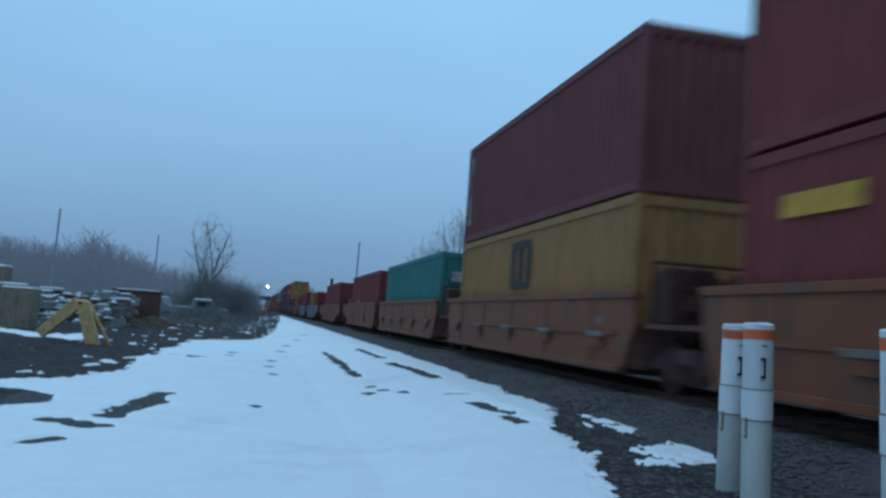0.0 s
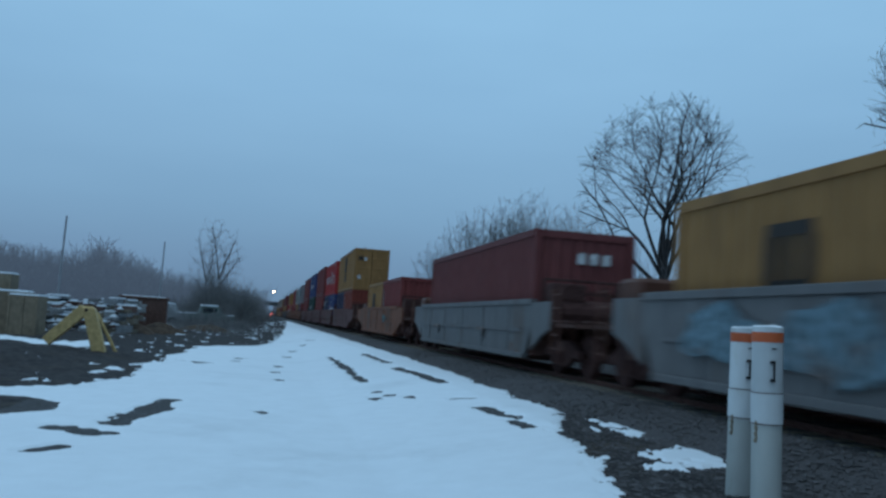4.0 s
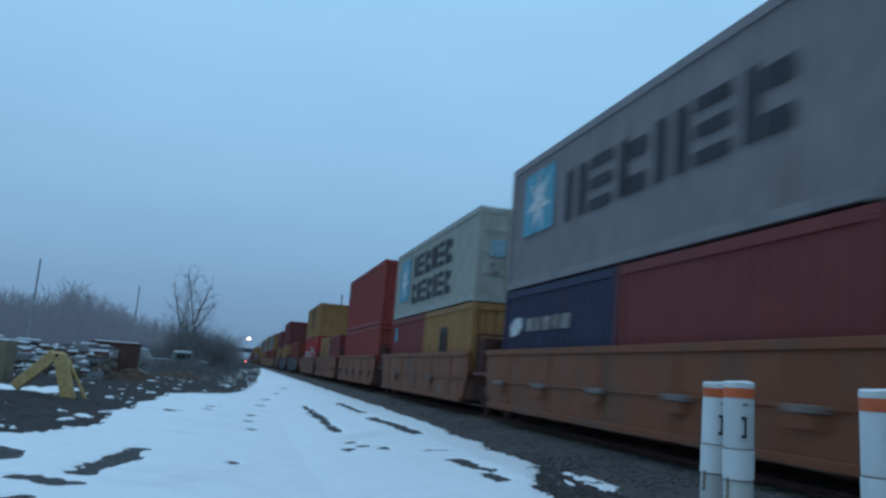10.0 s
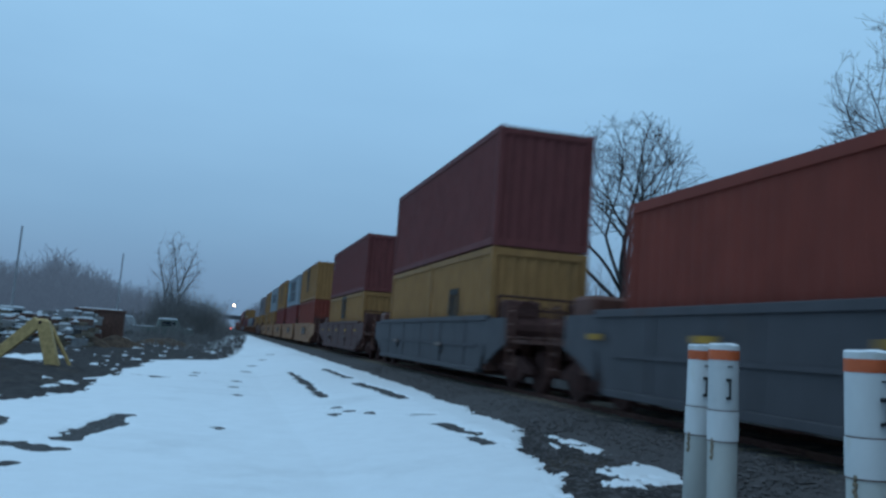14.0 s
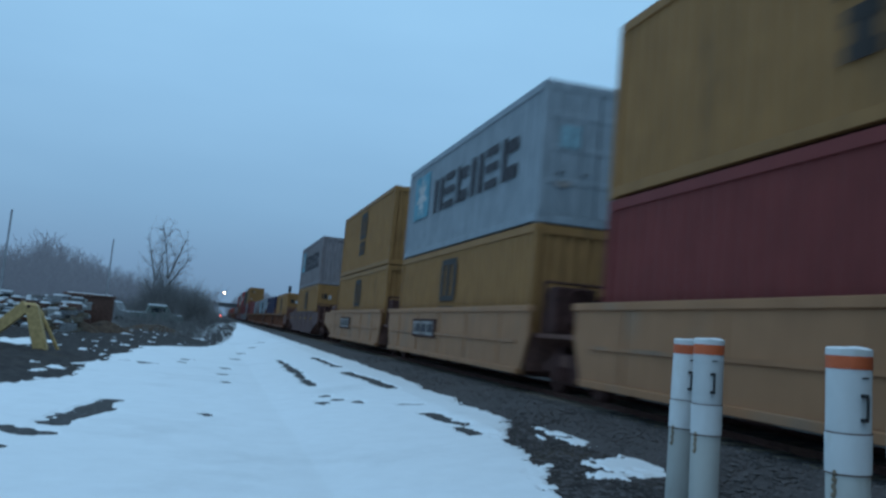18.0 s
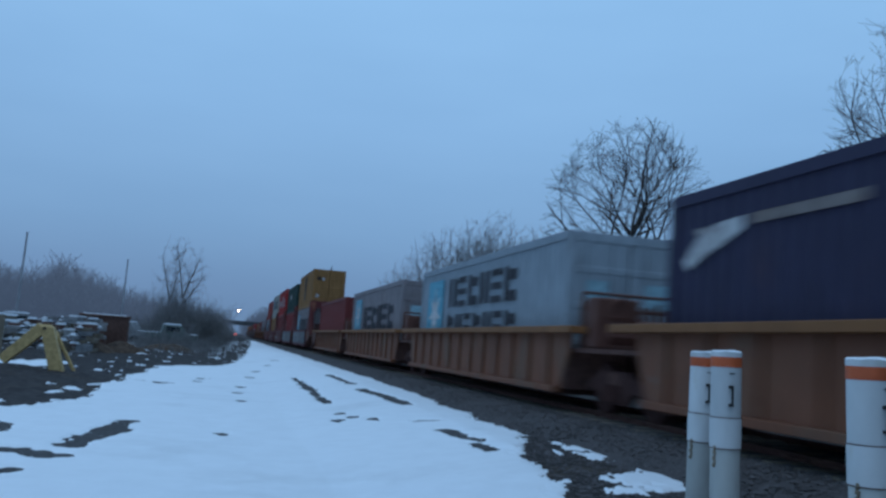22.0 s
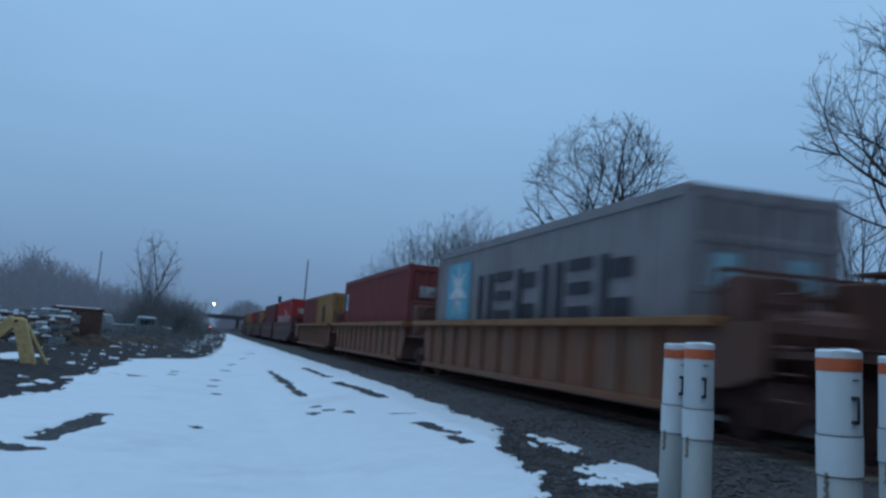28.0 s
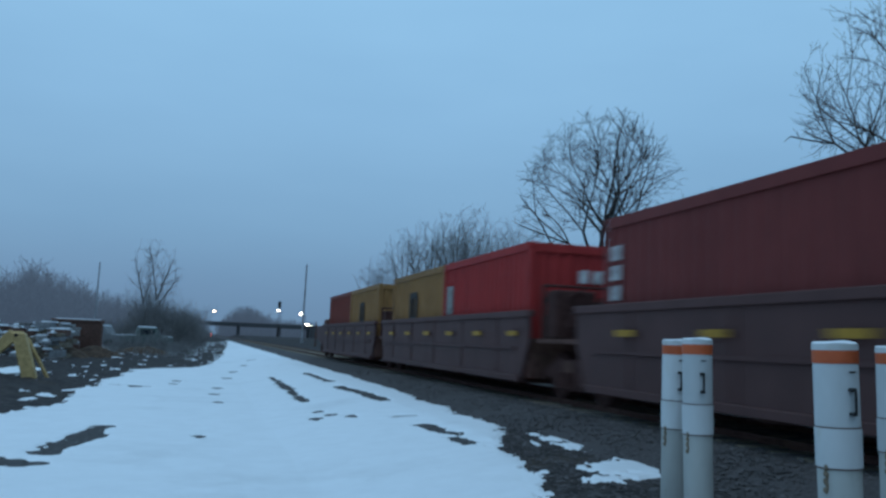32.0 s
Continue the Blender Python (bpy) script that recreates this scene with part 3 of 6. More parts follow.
def plate(y0, y1, z0, z1, out=0.0):
    """A thin marking on the near side of a container, between y0 and y1 along it."""
    return boxes((-W2 - 0.006 - out, -W2 - 0.001 - out, y0, y1, z0, z1))


def mark_square(c, L, H, yc):
    """A dark square emblem with two upright slots over a shorter dark block; smaller and lower on the short boxes."""
    w = 0.72 if L > 8 else 0.46
    k = w / 0.72
    top = 2.56 if L > 8 else 2.02
    part("marking", plate(yc - w, yc + w, top - 0.16, top), MARK_BROWN, c, "dark brown emblem")
    for u in (-0.60, 0.0, 0.60):
        part("marking", plate(yc + (u - 0.17) * k, yc + (u + 0.17) * k, top - 0.16 - 0.82 * k, top - 0.16), MARK_BROWN, c)
    low = top - 0.16 - 0.82 * k
    part("marking", plate(yc - w, yc + w, low - 0.14, low), MARK_BROWN, c)
    if L > 8:
        for u in (-0.36, 0.36):
            part("marking", plate(yc + u - 0.29, yc + u + 0.29, 0.72, 0.90), MARK_BROWN, c)
            part("marking", plate(yc + u - 0.29, yc + u + 0.29, 1.12, 1.30), MARK_BROWN, c)
            part("marking", plate(yc + u - 0.20, yc + u + 0.20, 0.90, 1.12, -0.002), MARK_BROWN, c)


def star_outline(r, spikes=7):
    return [((r if i % 2 == 0 else r * 0.36) * math.sin(math.pi * i / spikes), (r if i % 2 == 0 else r * 0.36) * math.cos(math.pi * i / spikes))
            for i in range(2 * spikes)]


def star(c, y, z, r):
    bm = bmesh.new()
    mid0 = bm.verts.new((-W2 - 0.013, y, z))
    ring = [bm.verts.new((-W2 - 0.012, y + u, z + v)) for u, v in star_outline(r)]
    back = [bm.verts.new((-W2 - 0.006, y + u, z + v)) for u, v in star_outline(r)]
    k = len(ring)
    for i in range(k):
        bm.faces.new((mid0, ring[i], ring[(i + 1) % k]))
        bm.faces.new((ring[i], back[i], back[(i + 1) % k], ring[(i + 1) % k]))
    bmesh.ops.recalc_face_normals(bm, faces=list(bm.faces))
    part("marking", bm, MARK_WHITE, c, "white star emblem")


def mark_star(c, L, H, rows=1):
    """A sky-blue square with a white star at the back, and one or two rows of dark blocks."""
    lo = 1.15 if rows == 1 else 0.62
    part("marking", plate(L - 2.85, L - 0.98, lo, H - 0.38), MARK_BLUE, c, "sky-blue square")
    star(c, L - 1.92, (lo + H - 0.38) / 2, 0.76)
    if rows == 1:
        for i in range(6):
            y1 = L - 3.45 - i * 1.25
            block(c, y1 - 1.02, y1, 1.13, 2.12, i)
    else:
        for i in range(6):
            y1 = L - 3.45 - i * 1.0
            block(c, y1 - 0.8, y1, H - 1.20, H - 0.42, i)
        for i in range(7):
            y1 = L - 3.45 - i * 0.86
            block(c, y1 - 0.66, y1, H - 2.15, H - 1.40, i + 2)


def block(c, y0, y1, z0, z1, i):
    """A plain dark block, broken by slots so that it does not read as a letter."""
    h, w = z1 - z0, y1 - y0
    if i % 3 == 1:
        for k in range(3):
            part("marking", plate(y0 + w * 0.06, y1, z0 + h * 0.40 * k, z0 + h * (0.40 * k + 0.20)), MARK_DARK, c)
    elif i % 3 == 0:
        for k in range(2):
            part("marking", plate(y0 + w * 0.62 * k, y0 + w * (0.62 * k + 0.32), z0, z1), MARK_DARK, c)
    else:
        part("marking", plate(y0 + w * 0.68, y1, z0, z1), MARK_DARK, c)
        for k in range(2):
            part("marking", plate(y0, y0 + w * 0.60, z0 + h * 0.60 * k, z0 + h * (0.60 * k + 0.30)), MARK_DARK, c)


def ribbon(c, pts, w, mat, label="", out=0.0):
    """A flat painted stroke through (y, z) points, tapering at both ends."""
    bm = bmesh.new()
    n = len(pts)
    a, b = [], []
    for i, (y, z) in enumerate(pts):
        p, q = pts[max(i - 1, 0)], pts[min(i + 1, n - 1)]
        d = math.hypot(q[0] - p[0], q[1] - p[1]) or 1.0
        ny, nz = -(q[1] - p[1]) / d, (q[0] - p[0]) / d
        k = w * (0.35 + 0.65 * math.sin(math.pi * (i + 0.3) / (n - 0.4)))
        a.append(bm.verts.new((-W2 - 0.008 - out, y + ny * k, z + nz * k)))
        b.append(bm.verts.new((-W2 - 0.008 - out, y - ny * k, z - nz * k)))
    for i in range(n - 1):
        bm.faces.new((a[i], a[i + 1], b[i + 1], b[i]))
    part("marking", bm, mat, c, label)


def mark_bird(c, L, H):
    """Rows of worn white blocks, a white X of two crossing wings amidships, white outlined blocks in front."""
    for i in range(7):
        y1 = L - 1.45 - i * 0.74
        mat = MARK_FADED if i % 3 == 2 else MARK_WHITE
        part("marking", plate(y1 - 0.15, y1, 1.10, 1.78), mat, c)
        part("marking", plate(y1 - 0.52, y1 - 0.37, 1.10, 1.78), mat, c)
        if i % 2:
            part("marking", plate(y1 - 0.37, y1 - 0.15, 1.60, 1.74), mat, c)
    ribbon(c, [(L - 6.75, 2.16), (L - 7.15, 2.10), (L - 7.6, 1.88), (L - 8.0, 1.55), (L - 8.35, 1.20), (L - 8.7, 1.02), (L - 9.0, 1.00)], 0.15, MARK_WHITE, "white wing-like emblem")
    ribbon(c, [(L - 6.95, 0.90), (L - 7.15, 1.15), (L - 7.55, 1.36), (L - 8.0, 1.54), (L - 8.35, 1.74), (L - 8.75, 1.88), (L - 9.2, 1.94)], 0.13, MARK_WHITE, "", 0.002)
    for k in range(2):
        y1 = L - 9.55 - k * 0.72
        part("marking", plate(y1 - 0.62, y1, 1.02, 1.14), MARK_WHITE, c)
        part("marking", plate(y1 - 0.62, y1, 1.58, 1.70), MARK_WHITE, c)
        part("marking", plate(y1 - 0.16, y1, 1.14, 1.58), MARK_WHITE, c)
    part("marking", plate(0.55, 1.5, H - 0.42, H - 0.30), MARK_FADED, c)


def mark_script(c, L, H):
    """A long white handwritten-looking flourish."""
    bm = bmesh.new()

    def stroke(f, n=14, w=0.07):
        pts = [f(i / (n - 1)) for i in range(n)]
        a = [bm.verts.new((-W2 - 0.008, y, z + w)) for y, z in pts]
        b = [bm.verts.new((-W2 - 0.008, y + 0.02, z - w)) for y, z in pts]
        for i in range(n - 1):
            bm.faces.new((a[i], a[i + 1], b[i + 1], b[i]))
    stroke(lambda t: (L - 2.6 - 0.9 * math.sin(3.6 * t), H - 0.5 - 1.9 * t), w=0.10)
    stroke(lambda t: (L - 3.9 - 0.5 * t, H - 2.3 + 1.7 * t), w=0.10)
    stroke(lambda t: (L - 3.2 - 5.2 * t, H - 1.55 + 0.16 * math.sin(22 * t)), n=40, w=0.13)
    stroke(lambda t: (L - 8.2 - 0.35 * t, H - 1.6 + 0.9 * t), w=0.08)
    part("marking", bm, MARK_WHITE, c, "white sweeping emblem")


def mark_sweep(c, L, H):
    """A small white leaping shape with a thin bar beside it."""
    ribbon(c, [(L - 0.50, H - 1.00), (L - 0.85, H - 0.78), (L - 1.25, H - 0.66), (L - 1.8, H - 0.56)], 0.17, MARK_WHITE, "white swept emblem")
    ribbon(c, [(L - 0.75, H - 0.55), (L - 1.1, H - 0.62), (L - 1.4, H - 0.78)], 0.07, MARK_FADED)
    part("marking", plate(L - 3.9, L - 1.95, H - 0.60, H - 0.47), MARK_DUSTY, c)


def mark_column(c, L, H, y, n=6, mat=None):
    """A column of short bars, where upright writing cannot be read."""
    z = H - 0.45
    for i in range(n):
        part("marking", plate(y - 0.13, y + 0.13, z - 0.22, z), mat or MARK_WHITE, c)
        z -= 0.30


def add_marks(c, spec, L, H):
    for s in spec.split():
        if s == "sq":
            mark_square(c, L, H, L * 0.515 if L > 8 else L * 0.53)
        elif s == "star":
            mark_star(c, L, H)
        elif s == "star2":
            mark_star(c, L, H, 2)
        elif s == "bird":
            mark_bird(c, L, H)
        elif s == "script":
            mark_script(c, L, H)
        elif s == "sweep":
            mark_sweep(c, L, H)
        elif s == "col":
            mark_column(c, L, H, L - 0.38)
        elif s == "col3":
            for i in range(3):
                ribbon(c, [(L - 0.72, H - 0.38 - 0.62 * i), (L - 0.85, H - 0.62 - 0.62 * i), (L - 1.0, H - 0.45 - 0.62 * i), (L - 1.12, H - 0.72 - 0.62 * i)], 0.10, MARK_FADED, "pale worn emblem")
        elif s == "colf":
            mark_column(c, L, H, L * 0.88, 7, MARK_FADED)
        elif s == "pale":
            part("marking", plate(L - 0.62, L - 0.42, 0.5, H - 0.35), MARK_FADED, c)
        elif s == "few":
            for i in range(2):
                part("marking", plate(L - 0.95, L - 0.55, H - 0.62 - 0.3 * i, H - 0.45 - 0.3 * i), MARK_FADED, c)
        elif s == "sqw":
            part("marking", plate(L - 0.9, L - 0.35, 1.3, 2.0), MARK_FADED, c)
        elif s == "yel":
            part("marking", plate(L - 1.85, L - 0.40, H - 0.50, H - 0.36), MARK_GOLD, c, "dull yellow strip")
        elif s == "ora":
            part("marking", plate(0.03, 0.48, 0.52, 0.84), MARK_ORANGE, c, "orange square sticker")
        elif s == "tape":
            part("marking", plate(L - 2.25, L - 0.85, H - 0.86, H - 0.58), MARK_YELLOW, c, "yellow tape strip")
        elif s == "patch":
            part("marking", plate(L - 4.3, L - 3.2, 0.1, 1.5), PAINT["yellow"], c, "yellow-tan repair panel")
        elif s == "stick":
            part("marking", plate(L - 1.15, L - 0.55, H - 1.25, H - 0.55), MARK_WHITE, c, "white sticker")
            part("marking", plate(L - 0.95, L - 0.58, H - 1.20, H - 0.60, 0.004), MARK_BLUE, c)
        elif s == "blue_tag":
            part("marking", plate(L - 1.2, L - 0.85, 1.75, 2.25), MARK_BLUE, c, "small blue sticker")
        elif s == "flag":
            for k, (mat, z) in enumerate(((MARK_FADED, 1.58), (PAINT["red"], 1.46), (MARK_WHITE, 1.34))):
                part("marking", plate(4.25, 5.0, z, z + 0.11), mat, c)
            ribbon(c, [(3.9, 1.88), (3.6, 1.95), (3.5, 1.7), (3.7, 1.5), (3.3, 1.28), (2.8, 1.22)], 0.10, MARK_WHITE, "white scrawled emblem")
            ribbon(c, [(2.9, 1.30), (2.4, 1.34), (1.9, 1.30), (1.3, 1.36), (0.7, 1.32)], 0.13, MARK_WHITE)
            for k in range(2):
                part("marking", plate(0.15, 0.75, 2.12 + 0.16 * k, 2.22 + 0.16 * k), MARK_FADED, c)
        elif s == "word":
            for i in range(3):
                part("marking", plate(L * 0.62 - i * 0.55 - 0.4, L * 0.62 - i * 0.55, H * 0.52, H * 0.52 + 0.42), MARK_WHITE, c)
        elif s == "frontw":
            part("marking", boxes((-0.85, -0.35, -0.012, -0.004, H - 1.00, H - 0.66)), MARK_FADED, c, "pale placard")
        elif s == "frontm":
            for i in range(3):
                part("marking", boxes((-0.2 + i * 0.3, 0.0 + i * 0.3, -0.012, -0.004, H - 0.75, H - 0.50)), MARK_WHITE, c)
        elif s == "fronty":
            part("marking", boxes((-0.95, -0.5, -0.012, -0.004, H - 0.58, H - 0.30)), MARK_GOLD, c)
            part("marking", boxes((-0.3, 0.65, -0.012, -0.004, H - 0.62, H - 0.48)), MARK_GOLD, c)
        elif s == "frontb":
            for x in (-0.88, 0.30):
                part("marking", boxes((x, x + 0.46, -0.014, -0.011, H - 1.35, H - 0.90)), MARK_PALE, c, "pale blue square sticker")
            for x, z in ((-0.9, 0.75), (0.42, 0.95), (0.3, 0.55)):
                part("marking", boxes((x, x + 0.34, -0.014, -0.011, z, z + 0.12)), MARK_FADED, c)
        elif s == "arrow":
            z = H * 0.68
            ribbon(c, [(L - 0.55, z - 0.10), (L - 0.80, z - 0.02), (L - 1.05, z + 0.02), (L - 1.30, z + 0.10)], 0.20, MARK_WHITE, "white swept emblem")
            for i in range(5):
                part("marking", plate(L - 2.0 - i * 0.52, L - 1.62 - i * 0.52, z - 0.12, z + 0.16), MARK_FADED, c)
        elif s == "frontd":
            part("marking", boxes((-0.95, -0.62, -0.014, -0.012, H - 0.85, H - 0.55)), MARK_BROWN, c)
            part("marking", boxes((-0.55, -0.35, -0.014, -0.012, H - 0.85, H - 0.62)), MARK_WHITE, c)
            part("marking", boxes((-0.95, -0.72, -0.014, -0.012, 0.75, 1.0)), MARK_WHITE, c)


def container(s, z, colour, length=L40, height=TALL, marks="", doors=False):
    """A container whose front end stands s metres ahead at the start and whose underside is at height z."""
    size = "forty-foot" if length > 8 else "twenty-foot"
    look_of = "corrugated steel %s container, weathered %s" % (size, WORDS[colour])
    c = thing("freight_container", look_of + (", doors in front" if doors else ", riding on a well car"), "container", group="containers on the train")
    k, p = kit(length, height), PAINT[colour]
    part("side_panel", k["side"], p, c, m=pose(-W2 + 0.02, 0.12, 0.16))
    part("side_panel", k["side"], p, c, m=pose(W2 - 0.02, length - 0.12, 0.16, rz=180))
    part("roof", k["roof"], p, c, m=pose(0, 0.12, height - 0.03))
    part("floor", k["floor"], UNDER, c)
    for x in (-W2 + 0.075, W2 - 0.075):
        for y in (0.075, length - 0.075):
            part("corner_post", k["post"], p, c, m=pose(x, y, 0))
            for zz in (0.06, height - 0.06):
                part("corner_casting", k["cast"], p, c, m=pose(math.copysign(W2 - 0.089, x), 0.089 if y < 1 else length - 0.089, zz))
    for x in (-W2 + 0.05, W2 - 0.05):
        part("bottom_rail", k["rail"], p, c, m=pose(x, 0, 0.115))
        part("top_rail", k["rail"], p, c, m=pose(x, 0, height - 0.085))
    for y in (0.06, length - 0.06):
        part("end_rail", k["header"], p, c, m=pose(0, y, 0.10))
        part("end_rail", k["header"], p, c, m=pose(0, y, height - 0.10))
    part("end_wall", k["end"], p, c, m=pose(W2 - 0.12, length - 0.08, 0.18, rz=90))
    if doors:
        part("door", k["door"], p, c, m=pose(0, 0.02, 0))
        part("door", k["door"], p, c, m=pose(-W2 + 0.14, 0.02, 0))
        for x in (-0.85, -0.35, 0.35, 0.85):
            part("lock_rod", k["rod"], p, c, m=pose(x, 0.0, 0))
    else:
        part("end_wall", k["end"], p, c, m=pose(-W2 + 0.12, 0.08, 0.18, rz=-90))
    if marks:
        add_marks(c, marks, length, height)
    MOVERS.append((c, s, RAIL_Z + z))
    return c


# ---------------------------------------------------------------- well cars
FLOOR = 0.32
CARKIT = {}


def car_mesh(name, make):
    if name not in CARKIT:
        CARKIT[name] = mesh_of(make(), name)
    return CARKIT[name]


def sill_plate(top):
    bm = bmesh.new()
    prism(bm, [(-0.55, top), (L40 + 0.55, top), (L40 + 0.55, 1.00), (L40 + 0.20, 0.34), (-0.20, 0.34), (-0.55, 1.00)], "x", -0.03, 0.03)
    return bm


def wheelset():
    bm = bmesh.new()
    tube(bm, (-0.85, 0, 0.42), (0.85, 0, 0.42), 0.075, 0.075, 8)
    return bm


def wheel_mesh():
    bm = bmesh.new()
    tube(bm, (-0.07, 0, 0), (0.045, 0, 0), 0.42, 0.42, 20)
    tube(bm, (0.045, 0, 0), (0.075, 0, 0), 0.46, 0.45, 20)
    tube(bm, (-0.09, 0, 0), (-0.07, 0, 0), 0.12, 0.14, 12)
    return bm


def side_frame():
    bm = bmesh.new()
    prism(bm, [(-1.05, 0.50), (-0.72, 0.62), (-0.45, 0.72), (0.45, 0.72), (0.72, 0.62), (1.05, 0.50), (1.05, 0.36), (0.70, 0.40), (0.40, 0.20),
               (-0.40, 0.20), (-0.70, 0.40), (-1.05, 0.36)], "x", -0.06, 0.06)
    for y in (-0.18, 0.0, 0.18):
        tube(bm, (-0.09, y, 0.24), (-0.09, y, 0.50), 0.06, 0.06, 8)
    return bm


def truck(car, y):
    t = part("truck", car_mesh("bolster", lambda: boxes((-1.1, 1.1, -0.2, 0.2, 0.46, 0.70), bevel=0.03)), UNDER, car, "grimy two-axle steel truck", pose(0, y, 0))
    for x in (-1.02, 1.02):
        part("side_frame", car_mesh("side_frame", side_frame), GRIME, t, m=pose(x, 0, 0))
    for yy in (-0.88, 0.88):
        part("axle", car_mesh("axle", wheelset), UNDER, t, m=pose(0, yy, 0))
        for x, rz in ((-0.755, 180), (0.755, 0)):
            part("wheel", car_mesh("wheel", wheel_mesh), GRIME, t, m=pose(x, yy, 0.42, rz=rz + 180))


def end_deck(car, paintwork, y_in, y_out, top, reach):
    """The platform over a truck, from the well's end outwards, and the tapering ends of the side sills."""
    d = 1 if y_out > y_in else -1
    a, b = min(y_in, y_out), max(y_in, y_out)
    part("end_platform", boxes((-1.26, 1.26, a, b, 0.98, 1.06)), UNDER, car)
    part("centre_sill", boxes((-0.34, 0.34, a, b, 0.70, 0.976), bevel=0.015), UNDER, car)
    if reach > 0.5:
        for x in (-1.38, 1.38):
            bm = bmesh.new()
            prism(bm, [(y_in, top), (y_in + d * reach, top), (y_in + d * reach, top - 0.58), (y_in + d * reach * 0.6, top - 0.72), (y_in + d * 0.3, 0.58), (y_in, 0.46)], "x", x - 0.03, x + 0.03)
            part("sill_end", bm, paintwork, car)


def ladder(car, y, d, paintwork):
    bm = bmesh.new()
    for yy in (0, 0.42):
        tube(bm, (-1.42, y + d * yy, 0.45), (-1.42, y + d * yy, 1.75), 0.018, 0.018, 6)
    for i in range(5):
        tube(bm, (-1.42, y, 0.55 + 0.27 * i), (-1.42, y + d * 0.42, 0.55 + 0.27 * i), 0.014, 0.014, 6)
    part("ladder", bm, paintwork, car)


def stand_mesh():
    """Uprights and rails of the brake stand over an end platform."""
    bm = bmesh.new()
    for x in (-1.22, -0.45, 0.45, 1.22):
        tube(bm, (x, 0, 1.06), (x, 0, 2.02), 0.035, 0.035, 6)
    for z in (1.45, 1.75, 2.02):
        tube(bm, (-1.22, 0, z), (1.22, 0, z), 0.028, 0.028, 6)
    return bm


def reservoir_mesh():
    bm = bmesh.new()
    tube(bm, (-0.95, 0, 1.34), (0.35, 0, 1.34), 0.25, 0.25, 12)
    tube(bm, (-1.05, 0, 1.34), (-0.95, 0, 1.34), 0.12, 0.25, 12)
    tube(bm, (0.35, 0, 1.34), (0.45, 0, 1.34), 0.25, 0.12, 12)
    return bm


def brake_wheel_mesh():
    """A brake wheel: one round rim with a bar across it."""
    bm = bmesh.new()
    n, k = 16, 5
    rings = []
    for i in range(n):
        a = 2 * math.pi * i / n
        rings.append([bm.verts.new(((0.28 + 0.022 * math.cos(b)) * math.cos(a), 0.022 * math.sin(b), (0.28 + 0.022 * math.cos(b)) * math.sin(a)))
                      for b in [2 * math.pi * j / k for j in range(k)]])
    for i in range(n):
        for j in range(k):
            bm.faces.new((rings[i][j], rings[i][(j + 1) % k], rings[(i + 1) % n][(j + 1) % k], rings[(i + 1) % n][j]))
    bmesh.ops.recalc_face_normals(bm, faces=list(bm.faces))
    box(bm, -0.27, 0.27, -0.012, 0.012, -0.02, 0.02)
    return bm


def screen_mesh():
    """A low screen of upright bars between the brake stand's posts, closed at the foot."""
    bm = boxes((-1.22, 1.22, -0.02, 0.02, 1.06, 1.45))
    for i in range(17):
        x = -1.16 + i * 0.145
        box(bm, x - 0.035, x + 0.035, -0.015, 0.015, 1.45, 1.86 + 0.05 * math.sin(2.3 * i))
    return bm


def end_gear(car, y, d, steel):
    """Brake gear standing on an end platform: stand, reservoir, valve box and hand wheel."""
    part("brake_stand", car_mesh("brake_stand", stand_mesh), steel, car, "dark steel brake stand", pose(0, y + d * 0.12, 0))
    part("air_reservoir", car_mesh("air_reservoir", reservoir_mesh), steel, car, "sooty steel air reservoir", pose(0, y + d * 0.48, 0))
    part("valve_box", car_mesh("valve_box", lambda: boxes((-1.20, -0.42, -0.22, 0.2, 1.062, 1.92), bevel=0.03)), steel, car, "dark valve box", pose(0, y + d * 0.42, 0))
    part("tool_box", car_mesh("tool_box", lambda: boxes((0.38, 1.18, -0.24, 0.2, 1.062, 1.96), bevel=0.03)), steel, car, "dark steel tool box", pose(0, y + d * 0.42, 0))
    part("hand_wheel", car_mesh("hand_wheel", brake_wheel_mesh), steel, car, "brake hand wheel", pose(-0.75, y + d * 0.70, 1.62))
    part("walkway_screen", car_mesh("walkway_screen", screen_mesh), steel, car, "dark perforated end screen", pose(0, y + d * 0.20, 0))
    part("brake_platform", car_mesh("brake_platform", lambda: boxes((0.55, 1.30, -0.30, 0.30, 2.06, 2.10), (0.60, 0.66, -0.26, -0.20, 1.06, 2.06), (1.19, 1.25, -0.26, -0.20, 1.06, 2.06))), steel, car, "raised brake platform", pose(0, y + d * 0.55, 0))


